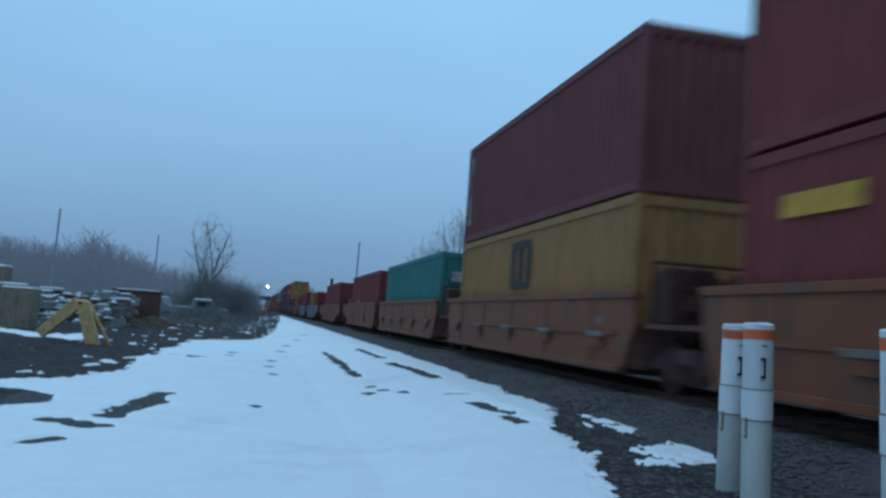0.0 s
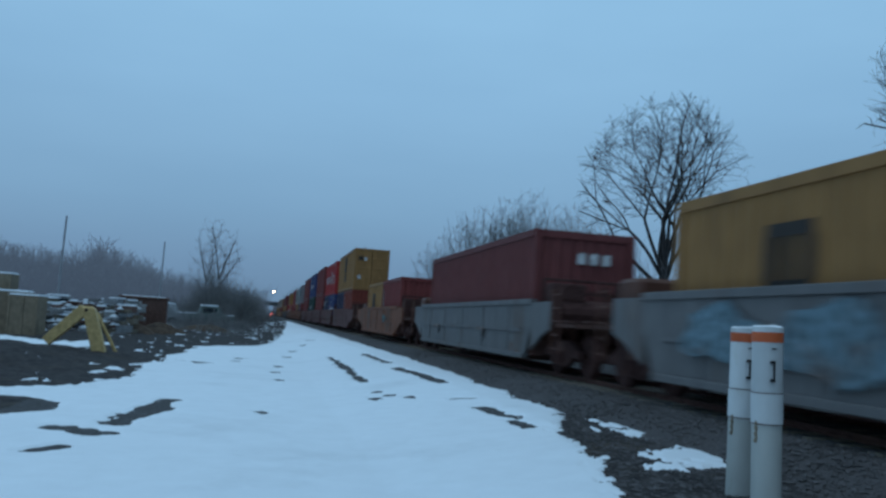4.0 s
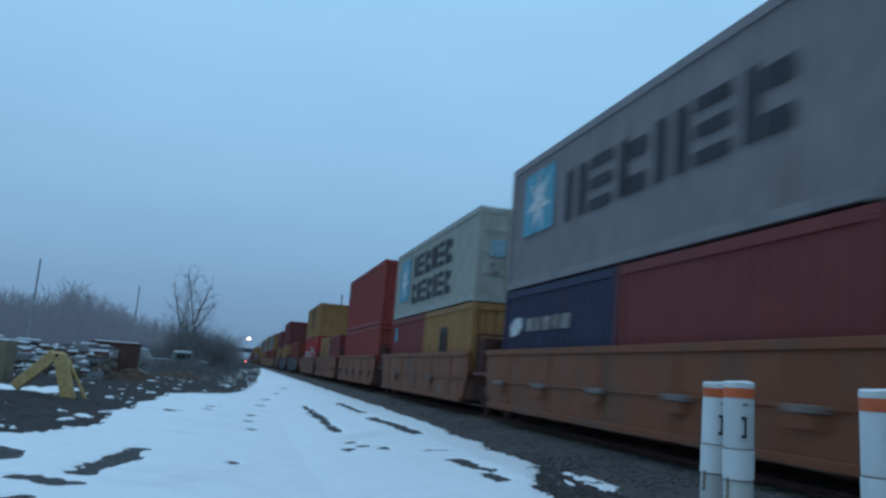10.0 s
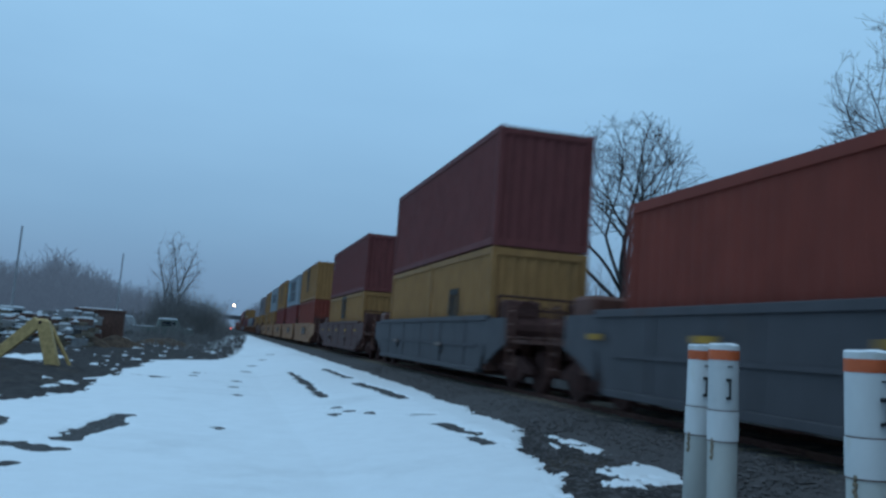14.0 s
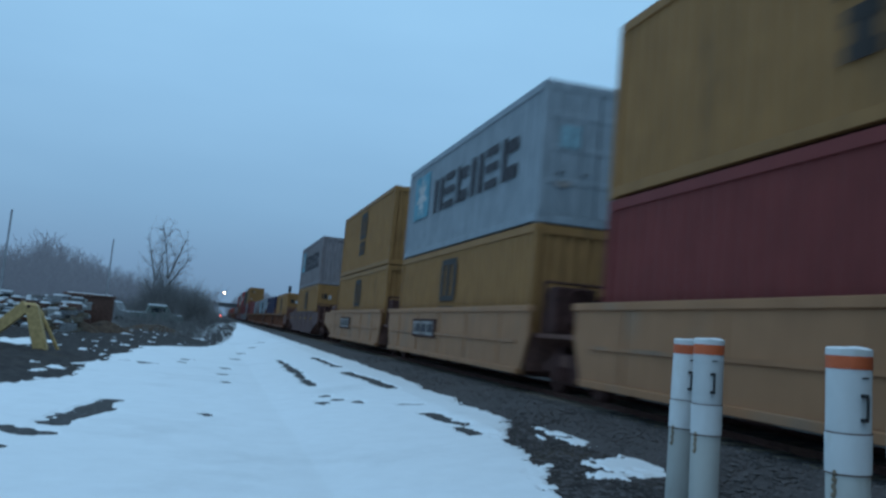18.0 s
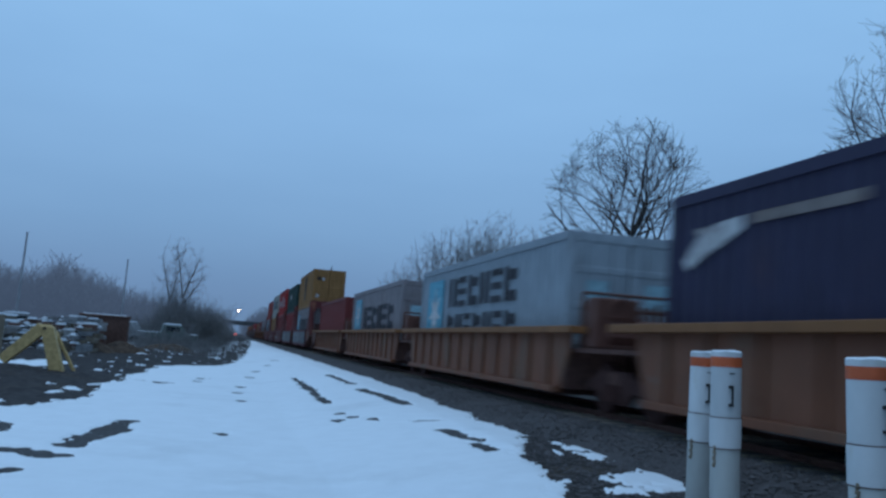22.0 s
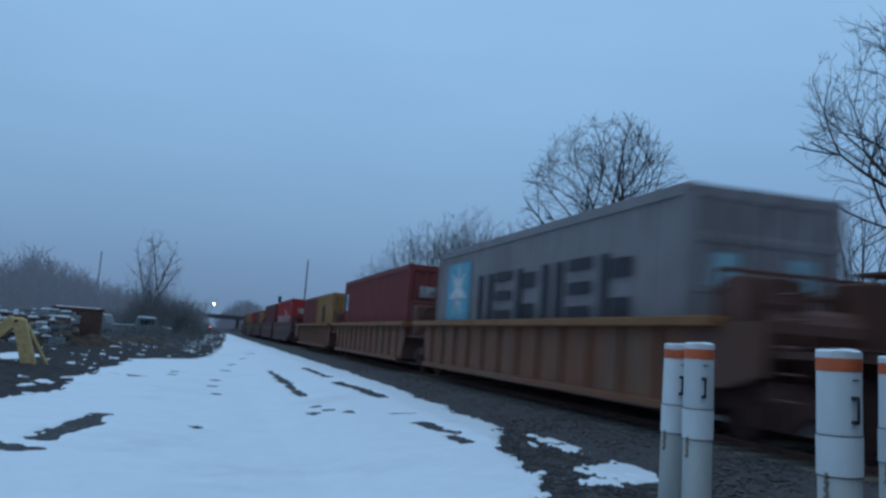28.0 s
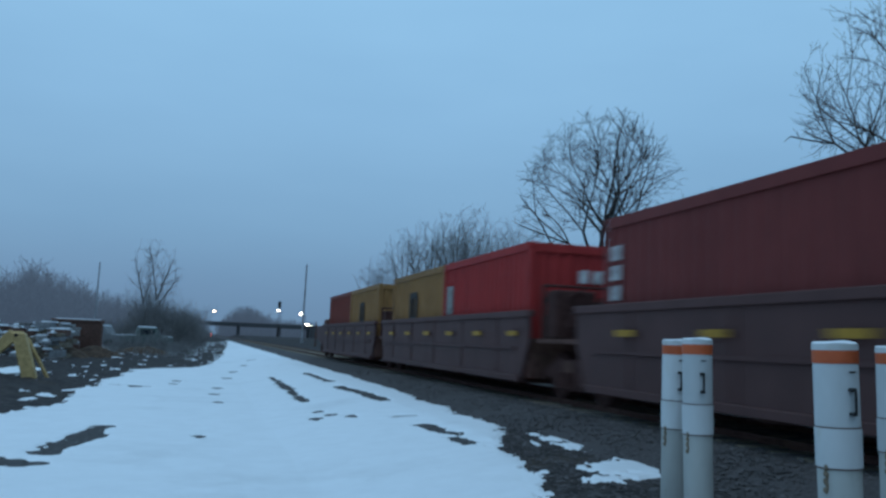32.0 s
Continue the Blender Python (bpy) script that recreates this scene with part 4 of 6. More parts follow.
def well_car(s, colour, style, gap_front, gap_back, extra=""):
    words = {"rusty": "faded orange-brown", "tan": "tan-yellow", "ash": "ash-grey", "wine": "dull wine-red", "plum": "dark plum-grey",
             "slate": "slate-grey", "ochre": "ochre-yellow", "crimson": "deep maroon"}[colour]
    kinds = {"plain": "deep-sided steel well car", "ribbed": "ribbed steel well car with wide flange", "bulkhead": "well car with tall end bulkheads"}
    car = thing("well_car", "%s %s, rust-streaked" % (words, kinds[style]), "rail car", group="well cars of the train")
    p = CAR[colour]
    top = {"plain": 1.50, "ribbed": 1.36, "bulkhead": 1.42}[style]
    for x in (-1.38, 1.38):
        if style == "ribbed":
            part("side_sill", car_mesh("sill_ribbed", lambda: sill_plate(1.36)), OCHRE_SIDE, car, m=pose(x * 0.96, 0, 0))
            part("top_flange", car_mesh("flange", lambda: boxes((-0.16, 0.16, -1.1, L40 + 1.1, 1.30, 1.42), bevel=0.01)), p, car, m=pose(x * 1.03, 0, 0))
            for i in range(12):
                part("rib", car_mesh("rib", lambda: boxes((-0.055, 0.055, -0.05, 0.05, 0.36, 1.30))), OCHRE_SIDE, car, m=pose(x * 0.985, 0.35 + i * 1.045, 0))
        else:
            part("side_sill", car_mesh("sill_%.2f" % top, lambda: sill_plate(top)), p, car, m=pose(x, 0, 0))
            part("top_chord", car_mesh("chord_%.2f" % top, lambda: boxes((-0.075, 0.075, -0.6, L40 + 0.6, top - 0.05, top + 0.07), bevel=0.01)), p, car, m=pose(x, 0, 0))
            part("mid_rail", car_mesh("mid_rail", lambda: boxes((-0.02, 0.02, 0.1, L40 - 0.1, -0.03, 0.03))), p, car, m=pose(x + math.copysign(0.05, x), 0, top - 0.62))
            for i in range(5):
                part("stiffener", car_mesh("stiff_%.2f" % top, lambda: boxes((-0.05, 0.0, -0.06, 0.06, 0.40, top - 0.07))), p, car,
                     m=pose(x, 1.2 + i * 2.45, 0, rz=0 if x < 0 else 180))
        part("bottom_chord", car_mesh("bottom_chord", lambda: boxes((-0.09, 0.09, -0.15, L40 + 0.15, 0.26, 0.37), bevel=0.01)), OCHRE_SIDE if style == "ribbed" else p, car, m=pose(x, 0, 0))
    for i in range(4):
        part("cross_bearer", car_mesh("bearer", lambda: boxes((-1.34, 1.34, -0.18, 0.18, 0.22, FLOOR - 0.004))), UNDER, car, m=pose(0, 0.35 + i * 3.83, 0))
    for y_in, gap, d in ((-0.55, gap_front, -1), (L40 + 0.55, gap_back, 1)):
        joined = gap < 4.6
        y_out = y_in + d * (max(gap / 2 - 0.58, 0.4) if joined else gap / 2 - 0.95)
        end_deck(car, ENDS if style != "plain" else p, y_in, y_out, top, 0 if joined else gap / 2 - 2.2)
        part("end_wall", car_mesh("end_wall_%d" % d, lambda: boxes((-1.34, 1.34, -0.04, 0.04, 0.34, 1.06))), UNDER, car, m=pose(0, y_in - d * 0.2, 0))
        if style != "bulkhead" and d < 0:
            end_gear(car, y_in + d * 0.1, d, ENDS if style == "ribbed" else GRIME)
        if joined:
            if d == 1:
                truck(car, L40 + gap / 2)
        else:
            truck(car, y_in + d * (gap / 2 - 2.4 if gap > 7.5 else 1.1))
            bm = boxes((-0.11, 0.11, min(0, d * 0.75), max(0, d * 0.75), 0.74, 0.94), (-0.19, 0.19, min(d * 0.62, d * 0.95), max(d * 0.62, d * 0.95), 0.68, 1.0), bevel=0.02)
            part("coupler", bm, UNDER, car, m=pose(0, y_out, 0))
            ladder(car, y_out - d * 0.6, -d, ENDS)
            if d > 0 and style == "plain":
                hood = boxes((-1.18, -0.30, -0.45, 0.45, 1.062, top + 0.36), (-0.28, 1.12, -0.30, 0.55, 1.062, top + 0.14), bevel=0.07)
                part("brake_housing", hood, ENDS, car, "rust-brown rounded brake housing", pose(0, y_in + d * 1.15, 0))
            part("brake_step", boxes((-1.45, 1.45, min(y_out, y_out - d * 0.35), max(y_out, y_out - d * 0.35), 1.085, 1.11)), UNDER, car)
        if style == "bulkhead":
            spot = pose(0, y_in - d * 0.12, 0)
            for sx in (-1, 1):
                bm = bmesh.new()
                prism(bm, [(sx * 1.36, 1.08), (sx * 0.86, 1.08), (sx * 0.96, 1.9), (sx * 1.02, 2.75), (sx * 0.80, 3.16), (sx * 0.80, 3.72), (sx * 1.26, 3.72), (sx * 1.36, 3.58)], "y", min(0, d * 0.30), max(0, d * 0.30))
                part("bulkhead_post", bm, p, car, "broad maroon bulkhead post", spot)
                bm = bmesh.new()
                prism(bm, [(d * 0.302, 1.08), (d * 1.05, 1.08), (d * 0.60, 2.0), (d * 0.302, 3.3)], "x", sx * 1.24 - 0.06, sx * 1.24 + 0.06)
                part("bulkhead_brace", bm, p, car, "", spot)
                part("marking", boxes((sx * 1.13 - 0.17, sx * 1.13 + 0.17, min(d * 0.302, d * 0.312), max(d * 0.302, d * 0.312), 2.95, 3.60)), MARK_PINK, car, "faded orange-pink plate", spot)
            for sx in (-1, 1):
                bm = bmesh.new()
                prism(bm, [(-d * 0.004, 1.50), (-d * 1.25, 1.50), (-d * 0.55, 2.15), (-d * 0.004, 2.85)], "x", sx * 1.33 - 0.03, sx * 1.33 + 0.03)
                part("bulkhead_gusset", bm, p, car, "", spot)
            part("bulkhead_beam", boxes((-0.798, 0.798, min(d * 0.01, d * 0.28), max(d * 0.01, d * 0.28), 3.16, 3.70), bevel=0.02), p, car, "", spot)
            part("bulkhead_panel", boxes((-0.86, 0.86, min(d * 0.05, d * 0.12), max(d * 0.05, d * 0.12), 1.1, 2.0)), GRIME, car, "", spot)
            part("valve_box", boxes((-0.8, -0.1, min(d * 0.2, d * 0.6), max(d * 0.2, d * 0.6), 1.062, 1.75), bevel=0.03), GRIME, car, "dark valve box", spot)
            part("ladder_box", boxes((0.15, 0.82, min(d * 0.2, d * 0.7), max(d * 0.2, d * 0.7), 1.062, 2.15), bevel=0.03), GRIME, car, "dark brake gear housing", spot)
            part("marking", boxes((-1.425, -1.415, min(d * 0.02, d * 0.20), max(d * 0.02, d * 0.20), 0.95, 1.30)), MARK_ORANGE, car, "orange corner plate", spot)
    xs = -1.385 if style == "ribbed" else -1.415
    if "placard" in extra:
        y0, y1, z0, z1 = {"placard_a": (3.0, 5.6, 0.76, 1.28), "placard_b": (6.3, 8.9, 0.76, 1.26), "placard_c": (9.0, 10.5, 0.80, 1.08)}[[w for w in extra.split() if "placard" in w][0]]
        part("placard_frame", boxes((xs - 0.05, xs, y0, y1, z0, z1), bevel=0.008), GRIME, car, "dark framed placard")
        part("placard", boxes((xs - 0.058, xs - 0.05, y0 + 0.10, y1 - 0.10, z0 + 0.06, z1 - 0.06)), MARK_FADED, car, "pale worn placard")
        for i in range(3):
            w = (y1 - y0 - 0.5) / 3
            part("marking", boxes((xs - 0.064, xs - 0.058, y0 + 0.25 + w * i, y0 + 0.25 + w * (i + 0.7), z0 + 0.14, z1 - 0.14)), MARK_DARK, car)
    if "reflect" in extra:
        count, first, step = (6, -0.15, 2.17) if "reflect6" in extra else (5, -0.32, 3.17)
        for i in range(count):
            part("reflector", boxes((xs - 0.09, xs - 0.07, first + step * i, first + step * i + 0.52, top - 0.40, top - 0.31)), MARK_YELLOW, car, "yellow reflector strip")
    if "white" in extra or "plates" in extra:
        for y in ((0.5, 3.2, 5.9, 8.6, 11.1) if "plates" in extra else (3.3, 9.2)):
            part("bracket", boxes((xs - 0.10, xs - 0.02, y, y + 0.62, top - 0.70, top - 0.61), bevel=0.01), MARK_DUSTY, car, "pale worn lift bracket")
            part("bracket_gusset", boxes((xs - 0.07, xs - 0.02, y + 0.06, y + 0.56, top - 0.86, top - 0.71)), p, car)
    if "spray" in extra:
        for k, (y, z, ry, rz_) in enumerate(((1.5, 1.00, 1.0, 0.34), (3.3, 0.98, 1.1, 0.42), (5.6, 0.92, 1.3, 0.40), (8.2, 0.95, 1.2, 0.42), (10.4, 1.0, 1.0, 0.36))):
            bm = bmesh.new()
            bm.faces.new([bm.verts.new((xs - 0.071 - 0.002 * k, y + ry * math.cos(a) * (1 + 0.25 * math.sin(3 * a + k)), z + rz_ * math.sin(a) * (1 + 0.2 * math.cos(5 * a + k))))
                          for a in [i * math.pi / 9 for i in range(18)]])
            part("spray_paint", bm, MARK_CYAN, car, "blurred pale blue spray painting")
    if "tagmarks" in extra:
        for k, (y, z, ry, rz_) in enumerate(((3.16, 1.00, 0.30, 0.21), (2.46, 0.97, 0.26, 0.12))):
            bm = bmesh.new()
            bm.faces.new([bm.verts.new((xs - 0.071 - 0.002 * k, y + ry * math.cos(a) * (1 + 0.25 * math.sin(3 * a + k)), z + rz_ * math.sin(a) * (1 + 0.2 * math.cos(5 * a + k))))
                          for a in [i * math.pi / 9 for i in range(18)]])
            part("spray_paint", bm, MARK_TEAL, car, "small dull teal spray-painted blotch")
    if "green" in extra:
        bm = bmesh.new()
        bm.faces.new([bm.verts.new((xs - 0.072, 7.5 + 0.52 * math.cos(a), 1.02 + 0.32 * math.sin(a) * (1 + 0.2 * math.cos(3 * a)))) for a in [i * math.pi / 8 for i in range(16)]])
        part("spray_paint", bm, MARK_GREEN, car, "pale green spray-painted blotch")
    if "graff" in extra:
        for y0, y1 in ((0.3, 4.7), (5.3, 11.8)):
            bm = bmesh.new()
            lo = [(y0 + (y1 - y0) * t / 14, 0.44 + 0.05 * math.sin(2.3 * t)) for t in range(15)]
            hi = [(y1 - (y1 - y0) * t / 14, top - 0.02 - 0.10 * abs(math.sin(1.1 * t + y0))) for t in range(15)]
            prism(bm, lo + hi, "x", xs - 0.075, xs - 0.07)
            part("spray_paint", bm, MARK_GREY, car, "large blotchy grey spray painting")
        for i in range(8):
            y = 1.0 + i * 1.32
            part("spray_paint", boxes((xs - 0.080, xs - 0.076, y, y + 0.30, 0.62, 1.05 + 0.1 * (i % 2))), MARK_DARK if i % 3 == 0 else MARK_FADED, car, "short spray-painted stroke")
    if "letters" in extra:
        for i in range(8):
            if i != 3:
                part("marking", boxes((xs - 0.076, xs - 0.07, 8.8 - i * 0.5, 9.15 - i * 0.5, 0.55, 0.90)), MARK_FADED, car)
    MOVERS.append((car, s, RAIL_Z))
    return car


# ---------------------------------------------------------------- the train, from front to rear
# start of the load, car colour, car style, extras, lower load, upper load; a load: colour, height, marks, doors in front
ONE, TWO = "one", "two"
TRAIN = [
    (-2.13, "rusty", "plain", "white", [(ONE, "maroon", TALL, "tape", False)], ("maroon", TALL, "few", False)),
    (13.60, "rusty", "plain", "white plates", [(ONE, "yellow", TALL, "sq", False)], ("brown", TALL, "pale", False)),
    (29.19, "rusty", "plain", "white plates", [(ONE, "teal", TALL, "pale frontw", False)], None),
    (44.50, "rusty", "plain", "white", [(ONE, "maroon", TALL, "patch", False)], None),
    (66.30, "rusty", "plain", "white", [(ONE, "maroon", TALL, "pale", False)], None),
    (90.32, "ash", "plain", "spray placard_c", [(TWO, "darkred", LOW, "sqw", False), (TWO, "yellow", LOW, "sq", False)], None),
    (109.76, "ash", "plain", "white", [(ONE, "brown", TALL, "frontm", False)], None),
    (129.55, "rusty", "plain", "tagmarks", [(TWO, "maroon", LOW, "colf", False), (TWO, "yellow", LOW, "sq", False)], None),
    (151.71, "wine", "plain", "white", [(TWO, "rust", LOW, "colf", False), (TWO, "navy", LOW, "few", False)], ("yellow", TALL, "sq frontd", True)),
    (167.39, "wine", "plain", "white plates", [(TWO, "blue", LOW, "flag", False), (TWO, "navy", LOW, "sweep", False)], ("red", TALL, "bird frontw", True)),
    (182.79, "wine", "plain", "white plates", [(ONE, "maroon", TALL, "few", False)], ("maroon", TALL, "col3", False)),
    (198.19, "wine", "plain", "white", [(ONE, "green", TALL, "word frontw", False)], ("blue", TALL, "script frontw", False)),
    (213.99, "wine", "plain", "white plates", [(ONE, "maroon", TALL, "yel fronty", False)], ("maroon", TALL, "yel ora fronty", False)),
    (234.14, "rusty", "plain", "plates", [(TWO, "maroon", LOW, "", False), (TWO, "navy", LOW, "arrow", False)], ("grey", TALL, "star", False)),
    (249.52, "rusty", "plain", "white", [(TWO, "yellow", LOW, "sq", False), (TWO, "maroon", LOW, "blue_tag", False)], ("white", LOW, "star2 frontb", True)),
    (265.36, "rusty", "plain", "plates", [(ONE, "orange", LOW, "", False)], ("orange", TALL, "few", False)),
    (280.83, "rusty", "plain", "plates", [(TWO, "maroon", LOW, "colf frontw", False), (TWO, "yellow", LOW, "sq", False)], None),
    (296.43, "rusty", "plain", "placard_c green", [(ONE, "red", TALL, "bird", False)], ("yellow", LOW, "sq", False)),
    (318.36, "slate", "plain", "reflect", [(ONE, "rust", TALL, "", False)], None),
    (337.99, "slate", "plain", "white", [(TWO, "yellow", TALL, "sq", False), (TWO, "yellow", TALL, "", False)], ("brown", TALL, "", False)),
    (357.27, "plum", "plain", "reflect white", [(ONE, "yellow", LOW, "sq", False)], ("brown", LOW, "few", False)),
    (379.03, "tan", "plain", "placard_a", [(ONE, "rust", TALL, "few", False)], ("yellow", LOW, "sq", False)),
    (394.50, "tan", "plain", "placard_a", [(ONE, "maroon", TALL, "", False)], ("pale", LOW, "star2", False)),
    (410.57, "tan", "plain", "placard_a", [(ONE, "maroon", TALL, "", False)], ("yellow", TALL, "sq", False)),
    (426.29, "tan", "plain", "placard_b", [(ONE, "yellow", TALL, "sq", False)], ("pale", TALL, "star frontb", True)),
    (441.41, "tan", "plain", "placard_b", [(ONE, "yellow", TALL, "sq", False)], ("yellow", TALL, "sq", False)),
    (463.13, "plum", "plain", "reflect", [(ONE, "yellow", TALL, "sq frontd", True)], ("grey", TALL, "star", False)),
    (485.13, "ochre", "ribbed", "", [(ONE, "yellow", TALL, "sq frontd", False)], None),
    (501.15, "ochre", "ribbed", "", [(ONE, "navy", TALL, "sweep frontm", False)], None),
    (517.35, "ochre", "ribbed", "", [(ONE, "pale", TALL, "star2 frontb", True)], None),
    (533.26, "ochre", "ribbed", "", [(ONE, "grey", TALL, "star frontb", True)], None),
    (548.93, "ochre", "ribbed", "", [(ONE, "maroon", TALL, "", False)], None),
    (569.19, "crimson", "bulkhead", "graff white", [(ONE, "grey", TALL, "star", False)], ("yellow", TALL, "sq frontd", True)),
    (584.97, "crimson", "bulkhead", "graff letters", [(ONE, "darkred", TALL, "col", False)], ("green", LOW, "word frontm", False)),
    (600.79, "crimson", "bulkhead", "letters", [(ONE, "maroon", TALL, "", False)], ("red", TALL, "bird frontw", True)),
    (616.01, "crimson", "bulkhead", "letters", [(ONE, "yellow", TALL, "sq", False)], ("white", TALL, "star", False)),
    (631.73, "crimson", "bulkhead", "white", [(ONE, "grey", TALL, "star", False)], ("orange", LOW, "few", False)),
    (651.50, "ochre", "ribbed", "", [(ONE, "grey", TALL, "star frontb", True)], None),
    (667.53, "ochre", "ribbed", "", [(ONE, "maroon", TALL, "stick frontw", False)], None),
    (683.44, "ochre", "ribbed", "", [(TWO, "yellow", LOW, "sq", False), (TWO, "maroon", LOW, "", False)], None),
    (703.64, "plum", "plain", "reflect6", [(ONE, "red", TALL, "bird frontw", True)], None),
    (719.06, "plum", "plain", "reflect6", [(ONE, "brown", TALL, "few frontm", False)], None),
    (734.54, "plum", "plain", "reflect6", [(TWO, "yellow", LOW, "sq", False), (TWO, "maroon", LOW, "col", False)], None),
    (750.25, "plum", "plain", "reflect6", [(TWO, "red", LOW, "sqw frontm", False), (TWO, "yellow", LOW, "sq", False)], None),
    (765.21, "plum", "plain", "reflect6", [(TWO, "yellow", LOW, "sq", False), (TWO, "rust", LOW, "", False)], None),
]
NEAR = 0.98         # spacing along the train, taken from the rear ends of the loads
STARTS = [NEAR * (row[0] + L40) - L40 for row in TRAIN]
for i, (_, colour, style, extra, lower, upper) in enumerate(TRAIN):
    s = STARTS[i]
    gap_f = s - (STARTS[i - 1] + L40) if i else 3.5
    gap_b = STARTS[i + 1] - (s + L40) if i + 1 < len(TRAIN) else 9.2
    well_car(s, colour, style, gap_f, gap_b, extra)
    for k, (span, col, height, marks, doors) in enumerate(lower):
        if span == ONE:
            container(s, FLOOR, col, L40, height, marks, doors)
        else:
            container(s + k * (L40 - L20), FLOOR, col, L20, height, marks, doors)
    if upper:
        col, height, marks, doors = upper
        container(s, FLOOR + lower[0][2] + 0.02, col, L40, height, marks, doors)


# ---------------------------------------------------------------- trees and brush
class Wood:
    """Collects tapered three- or four-sided twigs and turns them into one mesh."""

    def __init__(self):
        self.v, self.f = [], []

    def limb(self, p, q, r0, r1, n=4):
        d = (q - p)
        if d.length < 1e-5:
            return
        a = d.orthogonal().normalized()
        b = d.normalized().cross(a)
        k = len(self.v)
        for c, r in ((p, r0), (q, r1)):
            for i in range(n):
                t = 2 * math.pi * i / n
                self.v.append(tuple(c + (a * math.cos(t) + b * math.sin(t)) * r))
        for i in range(n):
            self.f.append((k + i, k + (i + 1) % n, k + n + (i + 1) % n, k + n + i))

    def mesh(self, name):
        me = bpy.data.meshes.new(name)
        me.from_pydata(self.v, [], self.f)
        me.polygons.foreach_set("use_smooth", [True] * len(me.polygons))
        return me


def tree(name, label, x, y, z, meshes, rz=0.0, scale=1.0, group="", bark=None):
    t = thing(name, label, "tree", group, m=pose(x, y, z, rz=rz) @ Matrix.Scale(scale, 4))
    part("trunk", meshes[0], bark or BARK, t)
    part("crown", meshes[1], bark or BARK, t, "fine bare twigs")
    return t


def height_of(meshes):
    return max(v.co.z for v in meshes[1].vertices)


def branchy(seed, stems, dome, wiggle=0.07, lift=0.03, thin=0.010, seg=0.34, side=0.50, angle=42, levels=3, density=1.0):
    """A leafless tree of tapering limbs with side branches and fine twigs inside a dome (x, z, radius, half height);
    stems: start point, azimuth, tilt from upright, length, radius, bare share."""
    g = random.Random(seed)
    big, small = Wood(), Wood()
    cx, cz, rx, rz = dome

    def grow(p, d, length, rad, level, bare):
        n = max(2, int(length / seg))
        az = g.uniform(0, 6.28)
        edge = g.uniform(0.78, 1.06)
        for k in range(n):
            t0, t1 = k / n, (k + 1) / n
            w = wiggle * (0.55 if level == 0 else 1.2)
            d = (d + Vector((g.gauss(0, w), g.gauss(0, w), g.gauss(0, w) + lift))).normalized()
            q = p + d * (length / n)
            if math.sqrt(((q.x - cx) ** 2 + q.y ** 2) / rx ** 2 + ((q.z - cz) / rz) ** 2) > edge and q.z > cz - rz * 0.6:
                return
            ra, rb = max(thin * 0.5, rad * (1 - 0.88 * t0)), max(thin * 0.45, rad * (1 - 0.88 * t1))
            (big if ra > 0.03 else small).limb(p, q, ra, rb, 6 if ra > 0.06 else 3)
            p = q
            if level < levels and t1 > bare:
                for _ in range(1 if level < 2 else 2):
                    if g.random() > 0.9 * density:
                        continue
                    az += 2.4 + g.uniform(-0.5, 0.5)
                    o = d.orthogonal().normalized()
                    o = (o * math.cos(az) + d.cross(o) * math.sin(az))
                    a = radians(angle * g.uniform(0.75, 1.3))
                    L = (length * (1 - 0.7 * t1) * side + 0.25) * g.uniform(0.7, 1.2)
                    grow(p, (d * math.cos(a) + o * math.sin(a)).normalized(), L, max(thin, rb * 0.62), level + 1, 0.12)
    for (x, y, z), az, tilt, length, rad, bare in stems:
        a, b = radians(az), radians(tilt)
        grow(Vector((x, y, z)), Vector((math.cos(a) * math.sin(b), math.sin(a) * math.sin(b), math.cos(b))), length, rad, 0, bare)
    return big.mesh("trunk"), small.mesh("crown")


